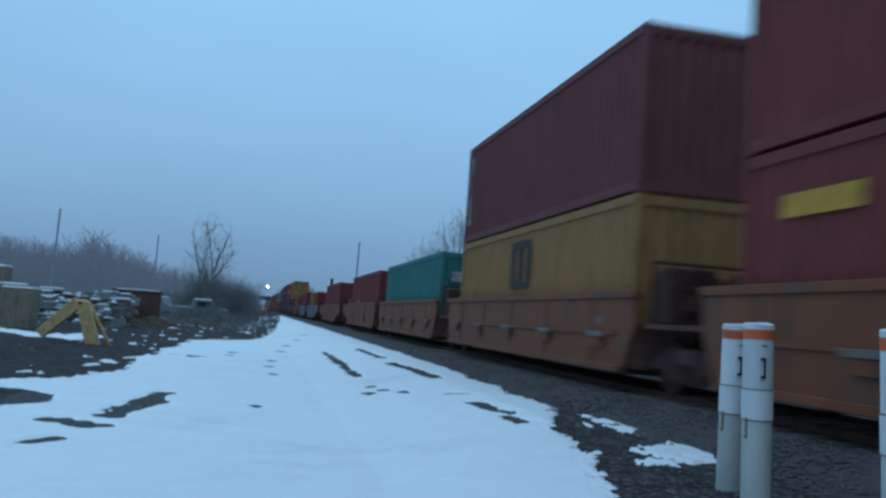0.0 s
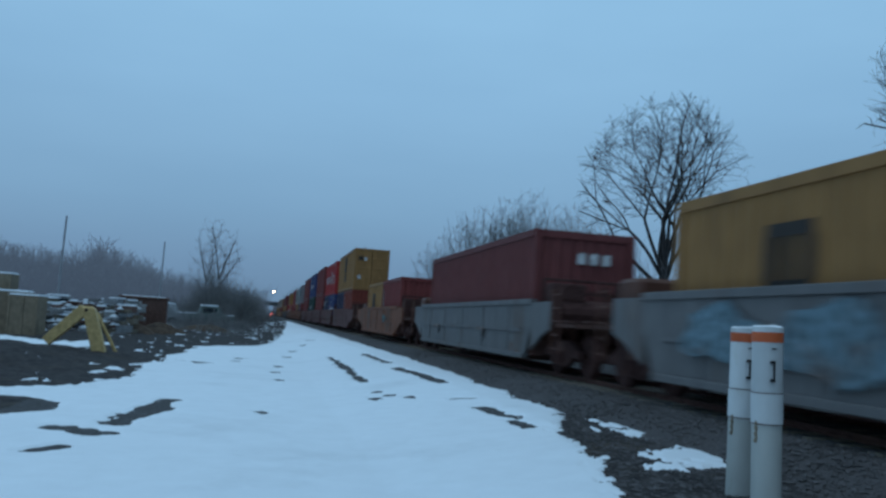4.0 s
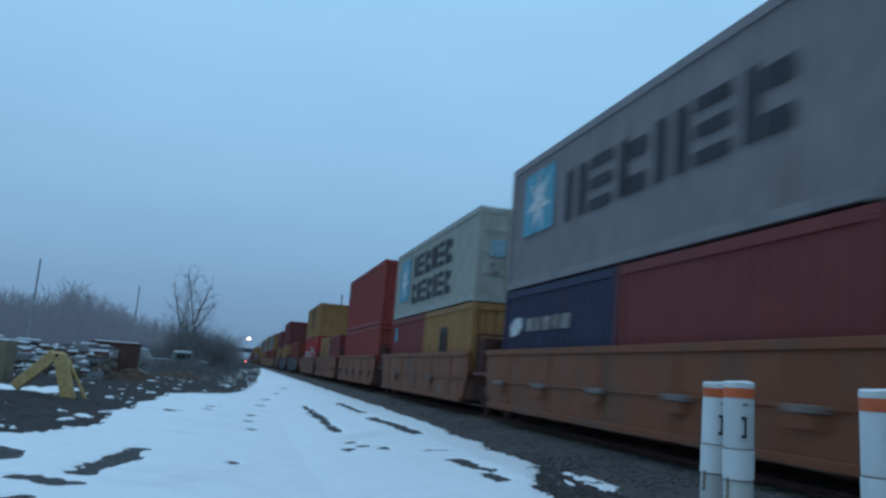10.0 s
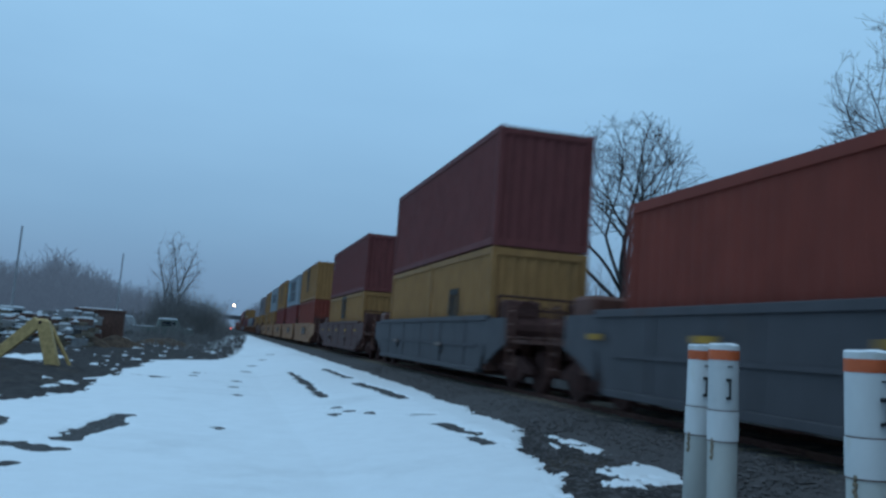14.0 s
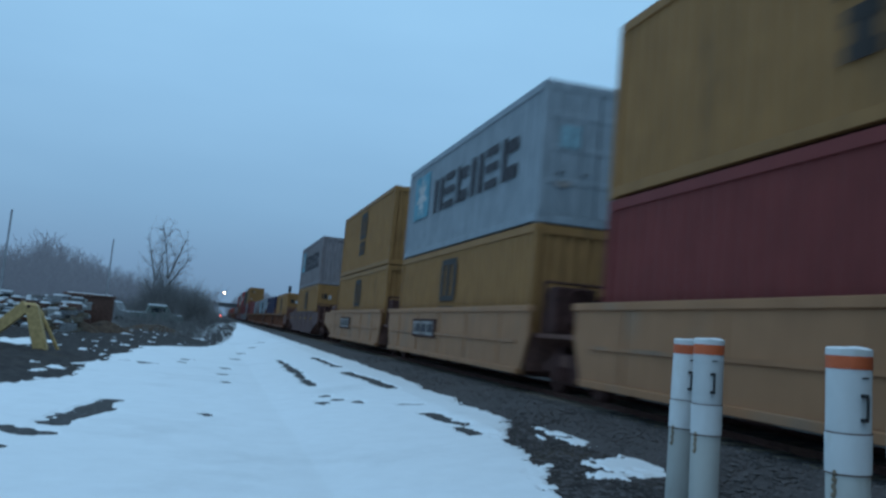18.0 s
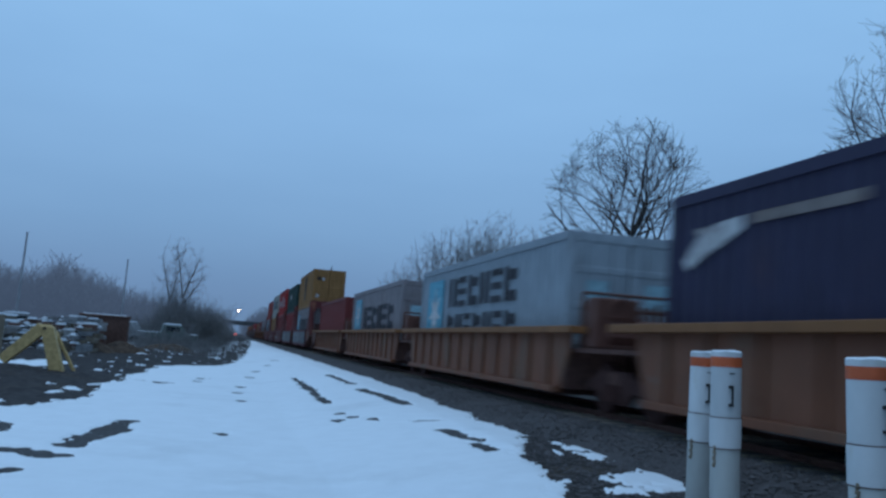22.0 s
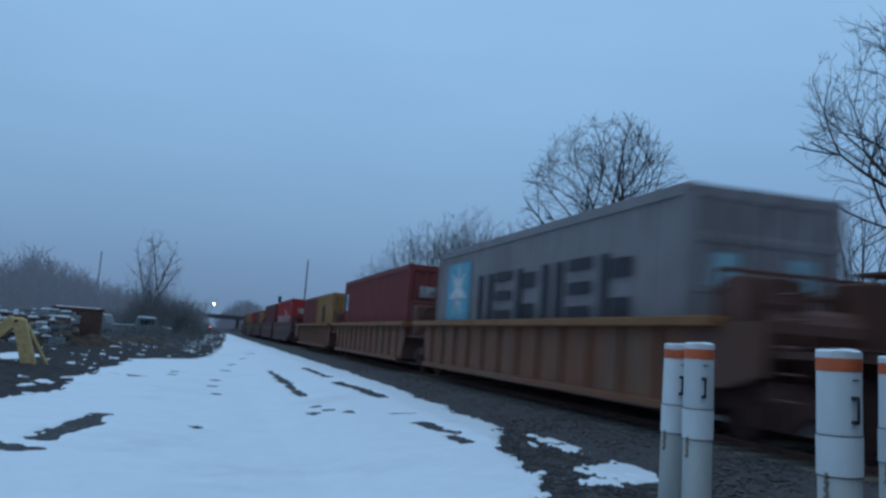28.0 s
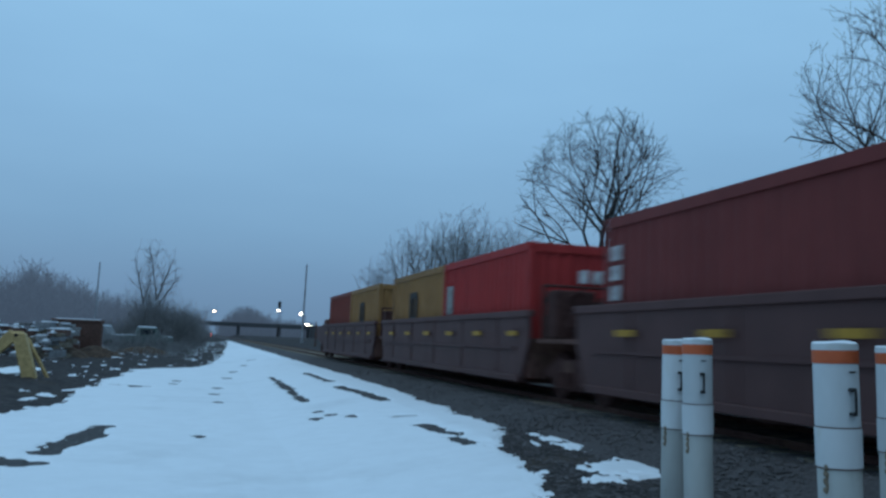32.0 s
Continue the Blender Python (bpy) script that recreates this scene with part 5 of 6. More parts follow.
def forked(seed, mains, dome, thin=0.0135, shrink=0.80, spread=26, bend=0.10, shoots=1.2, levels=7):
    """A leafless broad tree: curving limbs that fork again and again inside a dome (x, z, radius, half height);
    mains: start point, azimuth, tilt from upright, first length, radius."""
    g = random.Random(seed)
    big, small = Wood(), Wood()
    cx, cz, rx, rz = dome

    def turned(d, angle, az):
        o = d.orthogonal().normalized()
        o = o * math.cos(az) + d.cross(o) * math.sin(az)
        return (d * math.cos(angle) + o * math.sin(angle)).normalized()

    def grow(p, d, length, rad, level):
        n = max(2, round(length / 0.32))
        sway = Vector((g.gauss(0, bend), g.gauss(0, bend), g.gauss(0.02, bend * 0.7))) * (2.2 / n)
        tip = max(thin * 0.5, rad * 0.66)
        edge = g.uniform(0.86, 1.06)
        for k in range(n):
            d = (d + sway + Vector((g.gauss(0, 0.035), g.gauss(0, 0.035), g.gauss(0, 0.035)))).normalized()
            q = p + d * (length / n)
            if math.sqrt(((q.x - cx) ** 2 + q.y ** 2) / rx ** 2 + ((q.z - cz) / rz) ** 2) > edge and q.z > cz - rz * 0.75 and level > 1:
                return
            ra, rb = rad + (tip - rad) * k / n, rad + (tip - rad) * (k + 1) / n
            (big if ra > 0.03 else small).limb(p, q, ra, rb, 6 if ra > 0.06 else 3)
            p = q
            if 0 < level <= levels and length > 0.25 and g.random() < shoots * 0.5:
                grow(p, turned(d, radians(g.uniform(32, 62)), g.uniform(0, 6.28)), length * g.uniform(0.35, 0.6), max(thin * 0.6, rb * 0.45), max(level + 2, levels - 1))
        if level < levels and length > 0.2:
            az = g.uniform(0, 6.28)
            for j in range(3 if g.random() < 0.22 else 2):
                grow(p, turned(d, radians(spread * g.uniform(0.5, 1.35)), az + 3.1 * j + g.uniform(-0.5, 0.5)), length * shrink * g.uniform(0.75, 1.15), max(thin * 0.6, tip * g.uniform(0.72, 0.95)), level + 1)
    for (x, y, z), az, tilt, length, rad in mains:
        u, v = radians(az), radians(tilt)
        grow(Vector((x, y, z)), Vector((math.cos(u) * math.sin(v), math.sin(u) * math.sin(v), math.cos(v))), length, rad, 0)
    return big.mesh("trunk"), small.mesh("crown")


def bole(mesh_pair, h, r0, r1, lean=0.0):
    """Sets a gently leaning trunk of height h under a crown."""
    w = Wood()
    for k in range(5):
        z0, z1 = h * k / 5 - 0.2, h * (k + 1) / 5
        w.limb(Vector((lean * (k / 5 - 1), 0, z0)), Vector((lean * ((k + 1) / 5 - 1), 0, z1)), r0 + (r1 - r0) * k / 5, r0 + (r1 - r0) * (k + 1) / 5, 8)
    me = mesh_pair[0]
    v = [tuple(a.co) for a in me.vertices] + w.v
    off = len(me.vertices)
    f = [tuple(p.vertices) for p in me.polygons] + [tuple(i + off for i in q) for q in w.f]
    out = bpy.data.meshes.new("trunk")
    out.from_pydata(v, [], f)
    out.polygons.foreach_set("use_smooth", [True] * len(out.polygons))
    return out, mesh_pair[1]


def fan(z, n, lo, hi, length, rad, bare=0.2, turn=0.0):
    """A ring of stems rising from height z, leaning lo to hi degrees out."""
    return [((0, 0, z + 0.25 * (i % 3)), turn + 137.5 * i, lo + (hi - lo) * i / max(1, n - 1), length, rad * (1 - 0.35 * i / n), bare) for i in range(n)]


OAK = bole(forked(31, [((0, 0, 4.2), 70, 5, 3.3, 0.150), ((0, 0, 4.0), 0, 22, 3.3, 0.135), ((0, 0, 4.3), 200, 18, 3.3, 0.130), ((0, 0, 3.8), 178, 52, 3.4, 0.110), ((0, 0, 4.4), 170, 32, 3.0, 0.10),
                       ((0, 0, 4.4), 280, 22, 3.1, 0.115), ((0, 0, 4.6), 12, 42, 3.0, 0.105), ((0, 0, 4.6), 110, 26, 3.1, 0.110), ((0, 0, 4.9), 330, 10, 3.3, 0.11)], (-0.1, 8.9, 4.5, 4.9)), 4.8, 0.26, 0.20, 0.35)
TALLTREE = bole(forked(17, [((0, 0, 6.0), 40, 5, 3.9, 0.16), ((0, 0, 5.4), 176, 40, 3.9, 0.14), ((0, 0, 6.0), 190, 24, 3.9, 0.13), ((0, 0, 4.8), 172, 64, 3.5, 0.12),
                            ((0, 0, 6.0), 300, 28, 3.6, 0.13), ((0, 0, 5.6), 10, 36, 3.6, 0.13), ((0, 0, 6.2), 100, 30, 3.6, 0.12)], (0, 10.6, 6.5, 7.4)), 6.2, 0.32, 0.24)
ARCH = bole(forked(43, [((0, 0, 1.6), 5, 52, 3.5, 0.13), ((0, 0, 1.4), -12, 30, 3.4, 0.13), ((0, 0, 1.8), 15, 66, 3.4, 0.11), ((0, 0, 1.8), 140, 20, 3.4, 0.12), ((0, 0, 1.7), -45, 40, 3.3, 0.11),
                        ((0, 0, 1.6), 60, 42, 3.2, 0.11), ((0, 0, 1.9), 20, 14, 3.5, 0.12), ((0, 0, 1.6), 220, 40, 3.0, 0.10)], (1.0, 4.8, 6.0, 5.0), bend=0.12), 1.8, 0.24, 0.18, 0.3)
ELM = branchy(23, [((0, 0, -0.2), 0, 1, 12.0, 0.16, 0.35)] + fan(3.6, 6, 8, 30, 9.0, 0.085, 0.22), (0, 8.2, 3.4, 5.0), seg=0.6, thin=0.016, side=0.52, angle=38, wiggle=0.03, lift=0.02, density=0.8)
ASH = branchy(37, [((0, 0, -0.2), 180, 5, 11.0, 0.15, 0.35), ((0.2, 0, -0.2), 0, 8, 10.5, 0.14, 0.35)] + fan(3.0, 5, 10, 34, 8.5, 0.085, 0.22), (0, 7.8, 3.6, 4.8), seg=0.6, thin=0.016, side=0.52, angle=38, wiggle=0.03, lift=0.02, density=0.8)
LONE = branchy(53, [((-0.2, 0, -0.2), 178, 10, 6.4, 0.15, 2), ((-1.0, 0, 5.0), 178, 14, 6.8, 0.10, 0.15), ((-0.9, 0, 4.6), 20, 10, 6.2, 0.09, 0.15),
                    ((0.2, 0, -0.2), 2, 4, 7.0, 0.15, 2), ((0.5, 0, 5.2), 0, 16, 6.8, 0.11, 0.12), ((0.4, 0, 5.0), 175, 6, 6.6, 0.10, 0.15), ((0.6, 0, 4.4), -8, 32, 6.4, 0.09, 0.15)]
               + fan(0.6, 8, 10, 40, 6.6, 0.07, 0.1), (-0.1, 6.4, 3.4, 5.9), seg=0.5, thin=0.020, side=0.50, angle=40, wiggle=0.04, lift=0.01, density=0.8)
OAK_H, ELM_H, ASH_H, ARCH_H = height_of(OAK), height_of(ELM), height_of(ASH), height_of(ARCH)

tree("bare_tree", "broad leafless tree with a rounded crown behind the railway", 19.4, 40.0, 0.2, OAK, 0, 13.9 / OAK_H, "bare trees by the railway")
tree("bare_tree", "tall leafless tree reaching above the train", 27.8, 25.8, 0.2, TALLTREE, 0, 1.0, "bare trees by the railway")
tree("bare_tree", "leaning leafless tree with arching limbs", 23.4, 37.5, 0.2, ARCH, 10, 10.0 / ARCH_H, "bare trees by the railway")
tree("bare_tree", "leaning leafless tree with arching limbs", 29.5, 41.0, 0.2, ARCH, 200, 8.5 / ARCH_H, "bare trees by the railway")
tree("bare_tree", "tall thin leafless tree", 31.5, 36.0, 0.2, ELM, 20, 10.5 / ELM_H, "bare trees by the railway")
rng = random.Random(5)
for i in range(14):
    x, y = 16.3 + i * 1.17 + rng.uniform(-0.6, 0.6), 82 + rng.uniform(-7, 7)
    h = float(np.interp(x, [16, 20, 27, 31, 33], [9.0, 13.2, 14.8, 13.4, 11.0])) + rng.uniform(-0.8, 0.8)
    which, hh = ((ELM, ELM_H), (ASH, ASH_H))[i % 2]
    tree("bare_tree", "slender leafless tree in a row behind the railway", x, y, 0.2, which, rng.uniform(0, 360), h / hh, "row of bare trees", BARK_HAZED)
tree("bare_tree", "twin-stemmed leafless tree standing in brush", -5.6, 100, 0.0, LONE, 0, 1.0, "bare trees in the yard", BARK_HAZED)


def brush(name, label, spots, seed, stems=7, twig=0.02, mat=None):
    """A tangle of thin bare stems over the given spots (x, y, z, spread, height)."""
    r = random.Random(seed)
    w = Wood()
    for x, y, z, spread, h in spots:
        for i in range(stems):
            p = Vector((x + r.gauss(0, spread), y + r.gauss(0, spread), z - 0.1))
            d = Vector((r.gauss(0, 0.22), r.gauss(0, 0.22), 1)).normalized()
            L = h * r.uniform(0.55, 1.05)
            q = p
            for k in range(3):
                n = q + d * (L / 3)
                w.limb(q, n, twig * (1.1 - 0.3 * k), twig * (0.8 - 0.25 * k), 3)
                for j in range(3):
                    e = (d + Vector((r.uniform(-1, 1), r.uniform(-1, 1), r.uniform(-0.1, 0.9))) * 0.8).normalized()
                    f = q.lerp(n, r.random())
                    g = f + e * L * r.uniform(0.15, 0.34)
                    w.limb(f, g, twig * 0.6, twig * 0.35, 3)
                    w.limb(g, g + (e + Vector((r.uniform(-1, 1), r.uniform(-1, 1), r.uniform(0, 0.8))) * 0.6).normalized() * L * 0.16, twig * 0.4, twig * 0.2, 3)
                q = n
                d = (d + Vector((r.gauss(0, 0.2), r.gauss(0, 0.2), 0.1))).normalized()
    me = w.mesh(name)
    me.materials.append(mat or BRUSH)
    return tagged(new(name, me), label, "brush", kind="stuff")


r = random.Random(8)
spots = []
for i in range(90):       # behind the train, to the right
    y = r.uniform(24, 130)
    spots.append((13.5 + r.uniform(0, 9) + y * 0.06, y, 0.8, 0.9, r.uniform(2.6, 6.4)))
brush("thicket", "leafless brush and saplings behind the railway", spots, 3, 10, twig=0.018)
spots = []
for i in range(46):
    x = r.uniform(-8.6, -0.4)
    spots.append((x, 101 + r.uniform(-3, 4), 0, 0.45, float(np.interp(x, [-8.6, -7.2, -5.4, -3.4, -0.4], [2.8, 4.6, 7.0, 6.0, 3.0])) * r.uniform(0.45, 1.05)))
spots += [(-3.4 + i * 0.15 + r.gauss(0, 0.5), 104 + i * 2.2, 0, 0.6, 4.4 - 0.1 * i) for i in range(28)]
spots += [(-9.5 + r.gauss(0, 0.7), 108 + r.uniform(-3, 3), 0, 0.6, 2.6) for i in range(8)]
brush("thicket", "dense grey leafless brush at the edge of the yard", spots, 7, 15, twig=0.022, mat=BRUSH_HAZED)
spots = [(-6.5 + r.uniform(0, 5.5), 54 + r.uniform(0, 34), 0, 0.6, r.uniform(0.3, 1.0)) for i in range(80)]
spots += [(-4.6 + r.gauss(0, 1.6), 70 + r.uniform(0, 3), 0, 0.5, r.uniform(0.9, 1.9)) for i in range(22)]
brush("thicket", "low dead weeds and brush in the yard", spots, 9, 10, twig=0.014, mat=BRUSH_HAZED)


def woods(name, label, base, spots, mat):
    """Many copies of a small bare tree, joined into one far wood; spots: x, y, height."""
    v, f, k = [], [], 0
    base = [m for m in base if len(m.polygons)]
    parts = [np.array([w.co for w in m.vertices]) for m in base]
    faces = [np.array([list(p.vertices) if len(p.vertices) == 4 else list(p.vertices) + [p.vertices[-1]] for p in m.polygons]) for m in base]
    tall = max(p[:, 2].max() for p in parts)
    for x, y, h in spots:
        a, s = r.uniform(0, 6.28), h / tall
        for p, q in zip(parts, faces):
            e = p * s
            v.append(np.stack([x + e[:, 0] * math.cos(a) - e[:, 1] * math.sin(a), y + e[:, 0] * math.sin(a) + e[:, 1] * math.cos(a), e[:, 2]], -1))
            f.append(q + k)
            k += len(p)
    me = bpy.data.meshes.new(name)
    me.from_pydata(np.concatenate(v).tolist(), [], np.concatenate(f).tolist())
    me.materials.append(mat)
    return tagged(new(name, me), label, "woods", kind="stuff")


FARTREE = branchy(61, [((0, 0, -0.2), 0, 1, 12.5, 0.16, 0.2)] + fan(2.2, 7, 8, 44, 10.0, 0.10, 0.12), (0, 7.2, 3.6, 5.2), seg=1.2, thin=0.055, side=0.34, angle=38, levels=2)
FARBUSH = branchy(67, fan(0.0, 9, 5, 62, 7.0, 0.10, 0.05), (0, 1.5, 3.6, 4.2), seg=0.9, thin=0.075, side=0.36, angle=40, levels=2)
spots, low = [], []
for i in range(230):      # woods on the skyline
    x = -70 + i * 0.30 + r.gauss(0, 1.0)
    h = np.interp(x, [-70, -56, -48, -42, -36.3, -31, -24.6, -17.2, -8, -2], [14.5, 13.8, 11.8, 11.8, 16.0, 12.2, 10.4, 8.4, 7.4, 6.6]) + r.gauss(0, 0.7)
    spots.append((x, 200 + r.uniform(-10, 26), h))
    low.append((x + r.uniform(-1, 1), 196 + r.uniform(-8, 10), h * r.uniform(0.45, 0.75)))
woods("distant_woods", "hazy leafless woods on the skyline", FARTREE, spots, HAZE_GLOW)
woods("distant_undergrowth", "hazy dense undergrowth below far woods", FARBUSH, low, HAZE_GLOW)
spots, low = [], []
for i in range(100):       # beyond the bridge and along the far side of the line
    x = 8 + i * 0.55
    h = np.interp(x, [8, 12, 16, 22, 32, 60], [7.5, 12.0, 15.6, 15.8, 10.5, 8.0]) + r.gauss(0, 0.4)
    spots.append((x + r.gauss(0, 0.6), 425 + r.uniform(-12, 25), h))
    low.append((x + r.gauss(0, 0.6), 418 + r.uniform(-6, 10), h * r.uniform(0.6, 0.9)))
for i in range(50):
    spots.append((-52 + i * 1.0, 440 + r.uniform(-10, 20), 7.0 + r.gauss(0, 0.8)))
woods("distant_woods", "rounded leafless trees far down the line", FARTREE, spots, HAZE_GLOW)
woods("distant_undergrowth", "hazy undergrowth far down the line", FARBUSH, low, HAZE_GLOW)


# ---------------------------------------------------------------- utility poles and lamps
def utility_pole(x, y, h, arms=1, rz=0.0, lean=0.0):
    p = thing("utility_pole", "tall weathered grey utility pole", "utility pole", "utility poles", m=pose(x, y, 0, ry=lean, rz=rz))
    bm = bmesh.new()
    tube(bm, (0, 0, -0.2), (0, 0, h), 0.16, 0.10, 10)
    part("pole", bm, POLE, p)
    for k in range(arms):
        z = h - 0.7 - 1.0 * k
        part("crossarm", boxes((-1.2, 1.2, -0.06, 0.06, z - 0.07, z + 0.07), bevel=0.01), WOOD, p)
        for xx in (-1.05, -0.45, 0.45, 1.05):
            bm = bmesh.new()
            tube(bm, (xx, 0, z + 0.07), (xx, 0, z + 0.26), 0.05, 0.035, 8)
            part("insulator", bm, CONCRETE, p)
    return p


utility_pole(-23.0, 105, 11.2, 0, 20, 0.6)
utility_pole(-16.5, 145, 12.0, 0, 20, 0.4)
utility_pole(13.1, 120, 11.7, 0, 0, 0.6)
utility_pole(-37.0, 120, 11.0, 1, 20, 0.0)


def street_lamp(name, label, x, y, h, r, mat, arm=1.5):
    p = thing(name, label, "street lamp", m=pose(x, y, 0))
    bm = bmesh.new()
    tube(bm, (arm, 0, -0.2), (arm, 0, h - 0.3), 0.14, 0.08, 8)
    tube(bm, (arm, 0, h - 0.35), (0, 0, h), 0.06, 0.05, 8)
    part("pole", bm, STEEL, p)
    bm = bmesh.new()
    bmesh.ops.create_uvsphere(bm, u_segments=16, v_segments=8, radius=r)
    bmesh.ops.scale(bm, vec=(1, 1, 0.8), verts=bm.verts)
    part("lamp", bm, mat, p, "glowing lamp", pose(0, 0, h))
    part("hood", boxes((-0.5, 0.6, -0.4, 0.4, h + r * 0.8, h + r * 0.8 + 0.12), bevel=0.03), STEEL, p)
    return p


street_lamp("flood_lamp", "bright warm flood lamp on a tall pole by the overpass", 3.95, 395, 11.4, 0.40, LAMP, arm=-6.0)
street_lamp("street_lamp", "small lit street lamp far beyond the train", 32.2, 400, 13.4, 0.4, LAMP_SMALL)
street_lamp("street_lamp", "small lit street lamp far beyond the train", 32.0, 300, 9.6, 0.34, LAMP_SMALL)
street_lamp("street_lamp", "small lit street lamp far beyond the train", 28.5, 250, 5.3, 0.28, LAMP_SMALL)


def signal_mast(x, y, h, lit=True):
    p = thing("signal_mast", "grey railway signal mast with a lit red lamp" if lit else "dark railway signal mast beyond the train", "railway signal", m=pose(x, y, 0))
    bm = bmesh.new()
    tube(bm, (0, 0, -0.1), (0, 0, h), 0.09, 0.08, 8)
    part("mast", bm, STEEL, p)
    part("signal_head", boxes((-0.35, 0.35, -0.12, 0.12, h - 0.9, h + 0.5), bevel=0.03), BLACK, p)
    bm = bmesh.new()
    bmesh.ops.create_uvsphere(bm, u_segments=12, v_segments=6, radius=0.20)
    part("lamp", bm, LAMP_RED if lit else GLASS, p, "glowing red lamp" if lit else "unlit signal lens", pose(0, -0.25, h - 0.2))
    return p


signal_mast(2.9, 330, 1.4)
signal_mast(16.4, 200, 9.0, False)

# ---------------------------------------------------------------- overpass across the line
over = thing("overpass", "low grey concrete road overpass far down the line", "bridge", kind="structure", m=pose(0, 400, 0))
part("deck", boxes((-430, 430, -5, 5, 5.2, 6.3), bevel=0.05), SOOTY, over)
for yy in (-4.9, 4.9):
    part("parapet", boxes((-430, 430, yy - 0.12, yy + 0.12, 6.3, 7.0)), SOOTY, over)
for xx in (-4.5, 15.0, -22.0, 33.0):
    part("pier", boxes((xx - 0.6, xx + 0.6, -4, 4, -0.3, 5.2), bevel=0.05), SOOTY, over)
for xx in (-238.0, 238.0):
    part("abutment", boxes((xx - 192, xx + 192, -5, 5, -0.3, 5.2), bevel=0.05), SOOTY, over)


def bridge_car(label):
    c = thing("passing_car", label, "car", "cars on the overpass")
    bm = bmesh.new()
    prism(bm, [(-2.2, 0.3), (2.2, 0.3), (2.25, 0.8), (1.3, 0.95), (0.7, 1.45), (-1.3, 1.45), (-1.9, 0.95), (-2.2, 0.9)], "y", -0.85, 0.85)
    part("body", bm, BLACK, c)
    part("window", boxes((-1.2, 0.6, -0.87, 0.87, 1.0, 1.38)), GLASS, c)
    for xx in (-1.35, 1.35):
        for yy in (-0.8, 0.8):
            bm = bmesh.new()
            tube(bm, (xx, yy - 0.1, 0.32), (xx, yy + 0.1, 0.32), 0.32, 0.32, 12)
            part("wheel", bm, BLACK, c)
    for yy in (-0.6, 0.6):
        bm = bmesh.new()
        bmesh.ops.create_uvsphere(bm, u_segments=10, v_segments=6, radius=0.30)
        part("headlight", bm, LAMP_SMALL, c, "lit headlight", pose(2.2, yy, 0.75))
    return c


BRIDGE_CARS = [(bridge_car("small dark car with lit headlights crossing the overpass"), x0, v) for x0, v in
               ((-102.7, 13.75), (-105.9, 13.75), (-347.4, 13.75), (-395.2, 13.75))]


# ---------------------------------------------------------------- plastic marker posts beside the track
def cyl(r0, r1, z0, z1, n=28):
    bm = bmesh.new()
    tube(bm, (0, 0, z0), (0, 0, z1), r0, r1, n, False)
    for f in bm.faces:
        f.smooth = True
    tube(bm, (0, 0, z0 + 0.0005), (0, 0, z1), r0 * 0.9, r1 * 0.9, n)
    return bm


def marker_post(x, y, top, ground, lean_x, lean_y, turn, low, girth=1.0):
    h = top - ground
    p = thing("marker_post", "white plastic pipe marker post with orange band and snow cap", "marker post", "pipe posts by the track",
              m=pose(x, y, ground - 0.05, lean_x, lean_y, 0) @ Matrix.Diagonal((girth, girth, 1, 1)))
    part("lower_pipe", cyl(0.1035, 0.1035, 0, h - low - 0.20), PVC_OLD, p, "grimy cream-white lower pipe")
    part("coupling", cyl(0.1095, 0.1105, h - low - 0.215, h - low), PVC, p)
    part("upper_pipe", cyl(0.1065, 0.1065, h - low, h - 0.005), PVC, p)
    for zz in (h - low - 0.004, h - low - 0.222):
        part("seam", cyl(0.1112, 0.1112, zz, zz + 0.007), UNDER, p, "dark joint line")
    part("band", cyl(0.1095, 0.1095, h - 0.112, h - 0.040), BAND, p, "orange reflective band")
    part("cap", cyl(0.110, 0.109, h - 0.040, h - 0.006), PVC, p, "white end cap")
    bm = bmesh.new()
    bmesh.ops.create_uvsphere(bm, u_segments=20, v_segments=10, radius=0.109)
    bmesh.ops.scale(bm, vec=(1, 1, 0.13), verts=bm.verts)
    for v in bm.verts:
        v.co.z += 0.006 * math.sin(23 * v.co.x) * math.cos(31 * v.co.y)
    part("snow_cap", bm, SNOW, p, "thin cap of snow", pose(0, 0, h - 0.006))
    grip = part("handle", boxes((-0.007, 0.007, -0.018, -0.006, -0.056, 0.056), bevel=0.003), BLACK, p, "dark pull handle", pose(0, 0, h - 0.315, rz=turn) @ Matrix.Translation((0, -0.122, 0)))
    for zz in (-0.064, 0.064):
        part("bracket", boxes((-0.020, 0.012, -0.010, 0.018, zz - 0.010, zz + 0.010), bevel=0.003), BLACK, grip)
    for k in range(4):
        a = radians(turn - 4 + 5 * k)
        part("marking", boxes((-0.005, 0.005, -0.113, -0.109, h - 0.160, h - 0.152)), BLACK, p, "", pose(0, 0, 0, rz=math.degrees(a)))
    bm = bmesh.new()
    knots = []
    for k in range(10):
        a = radians(-75 + 4 * math.sin(k * 2.1))
        knots.append((Vector((0.104 * math.sin(a), -0.104 * math.cos(a), h - low - 0.2 - 0.017 * k)), 0.011 + 0.005 * math.sin(k * 2.6)))
    for (u, ru), (v, rv) in zip(knots, knots[1:]):
        tube(bm, u, v, ru, rv, 6)
    bmesh.ops.remove_doubles(bm, verts=list(bm.verts), dist=0.004)
    part("glue_drip", bm, CRATE, p, "crusty brown sealant drips")
    return p


marker_post(3.665, 6.15, 1.775, 0.45, 0.6, -0.2, -12, 0.47)
marker_post(3.575, 5.65, 1.785, 0.45, 0.4, -1.6, -12, 0.47)
marker_post(3.465, 4.05, 1.770, 0.43, 0.4, -2.6, 0, 0.455, 1.10)
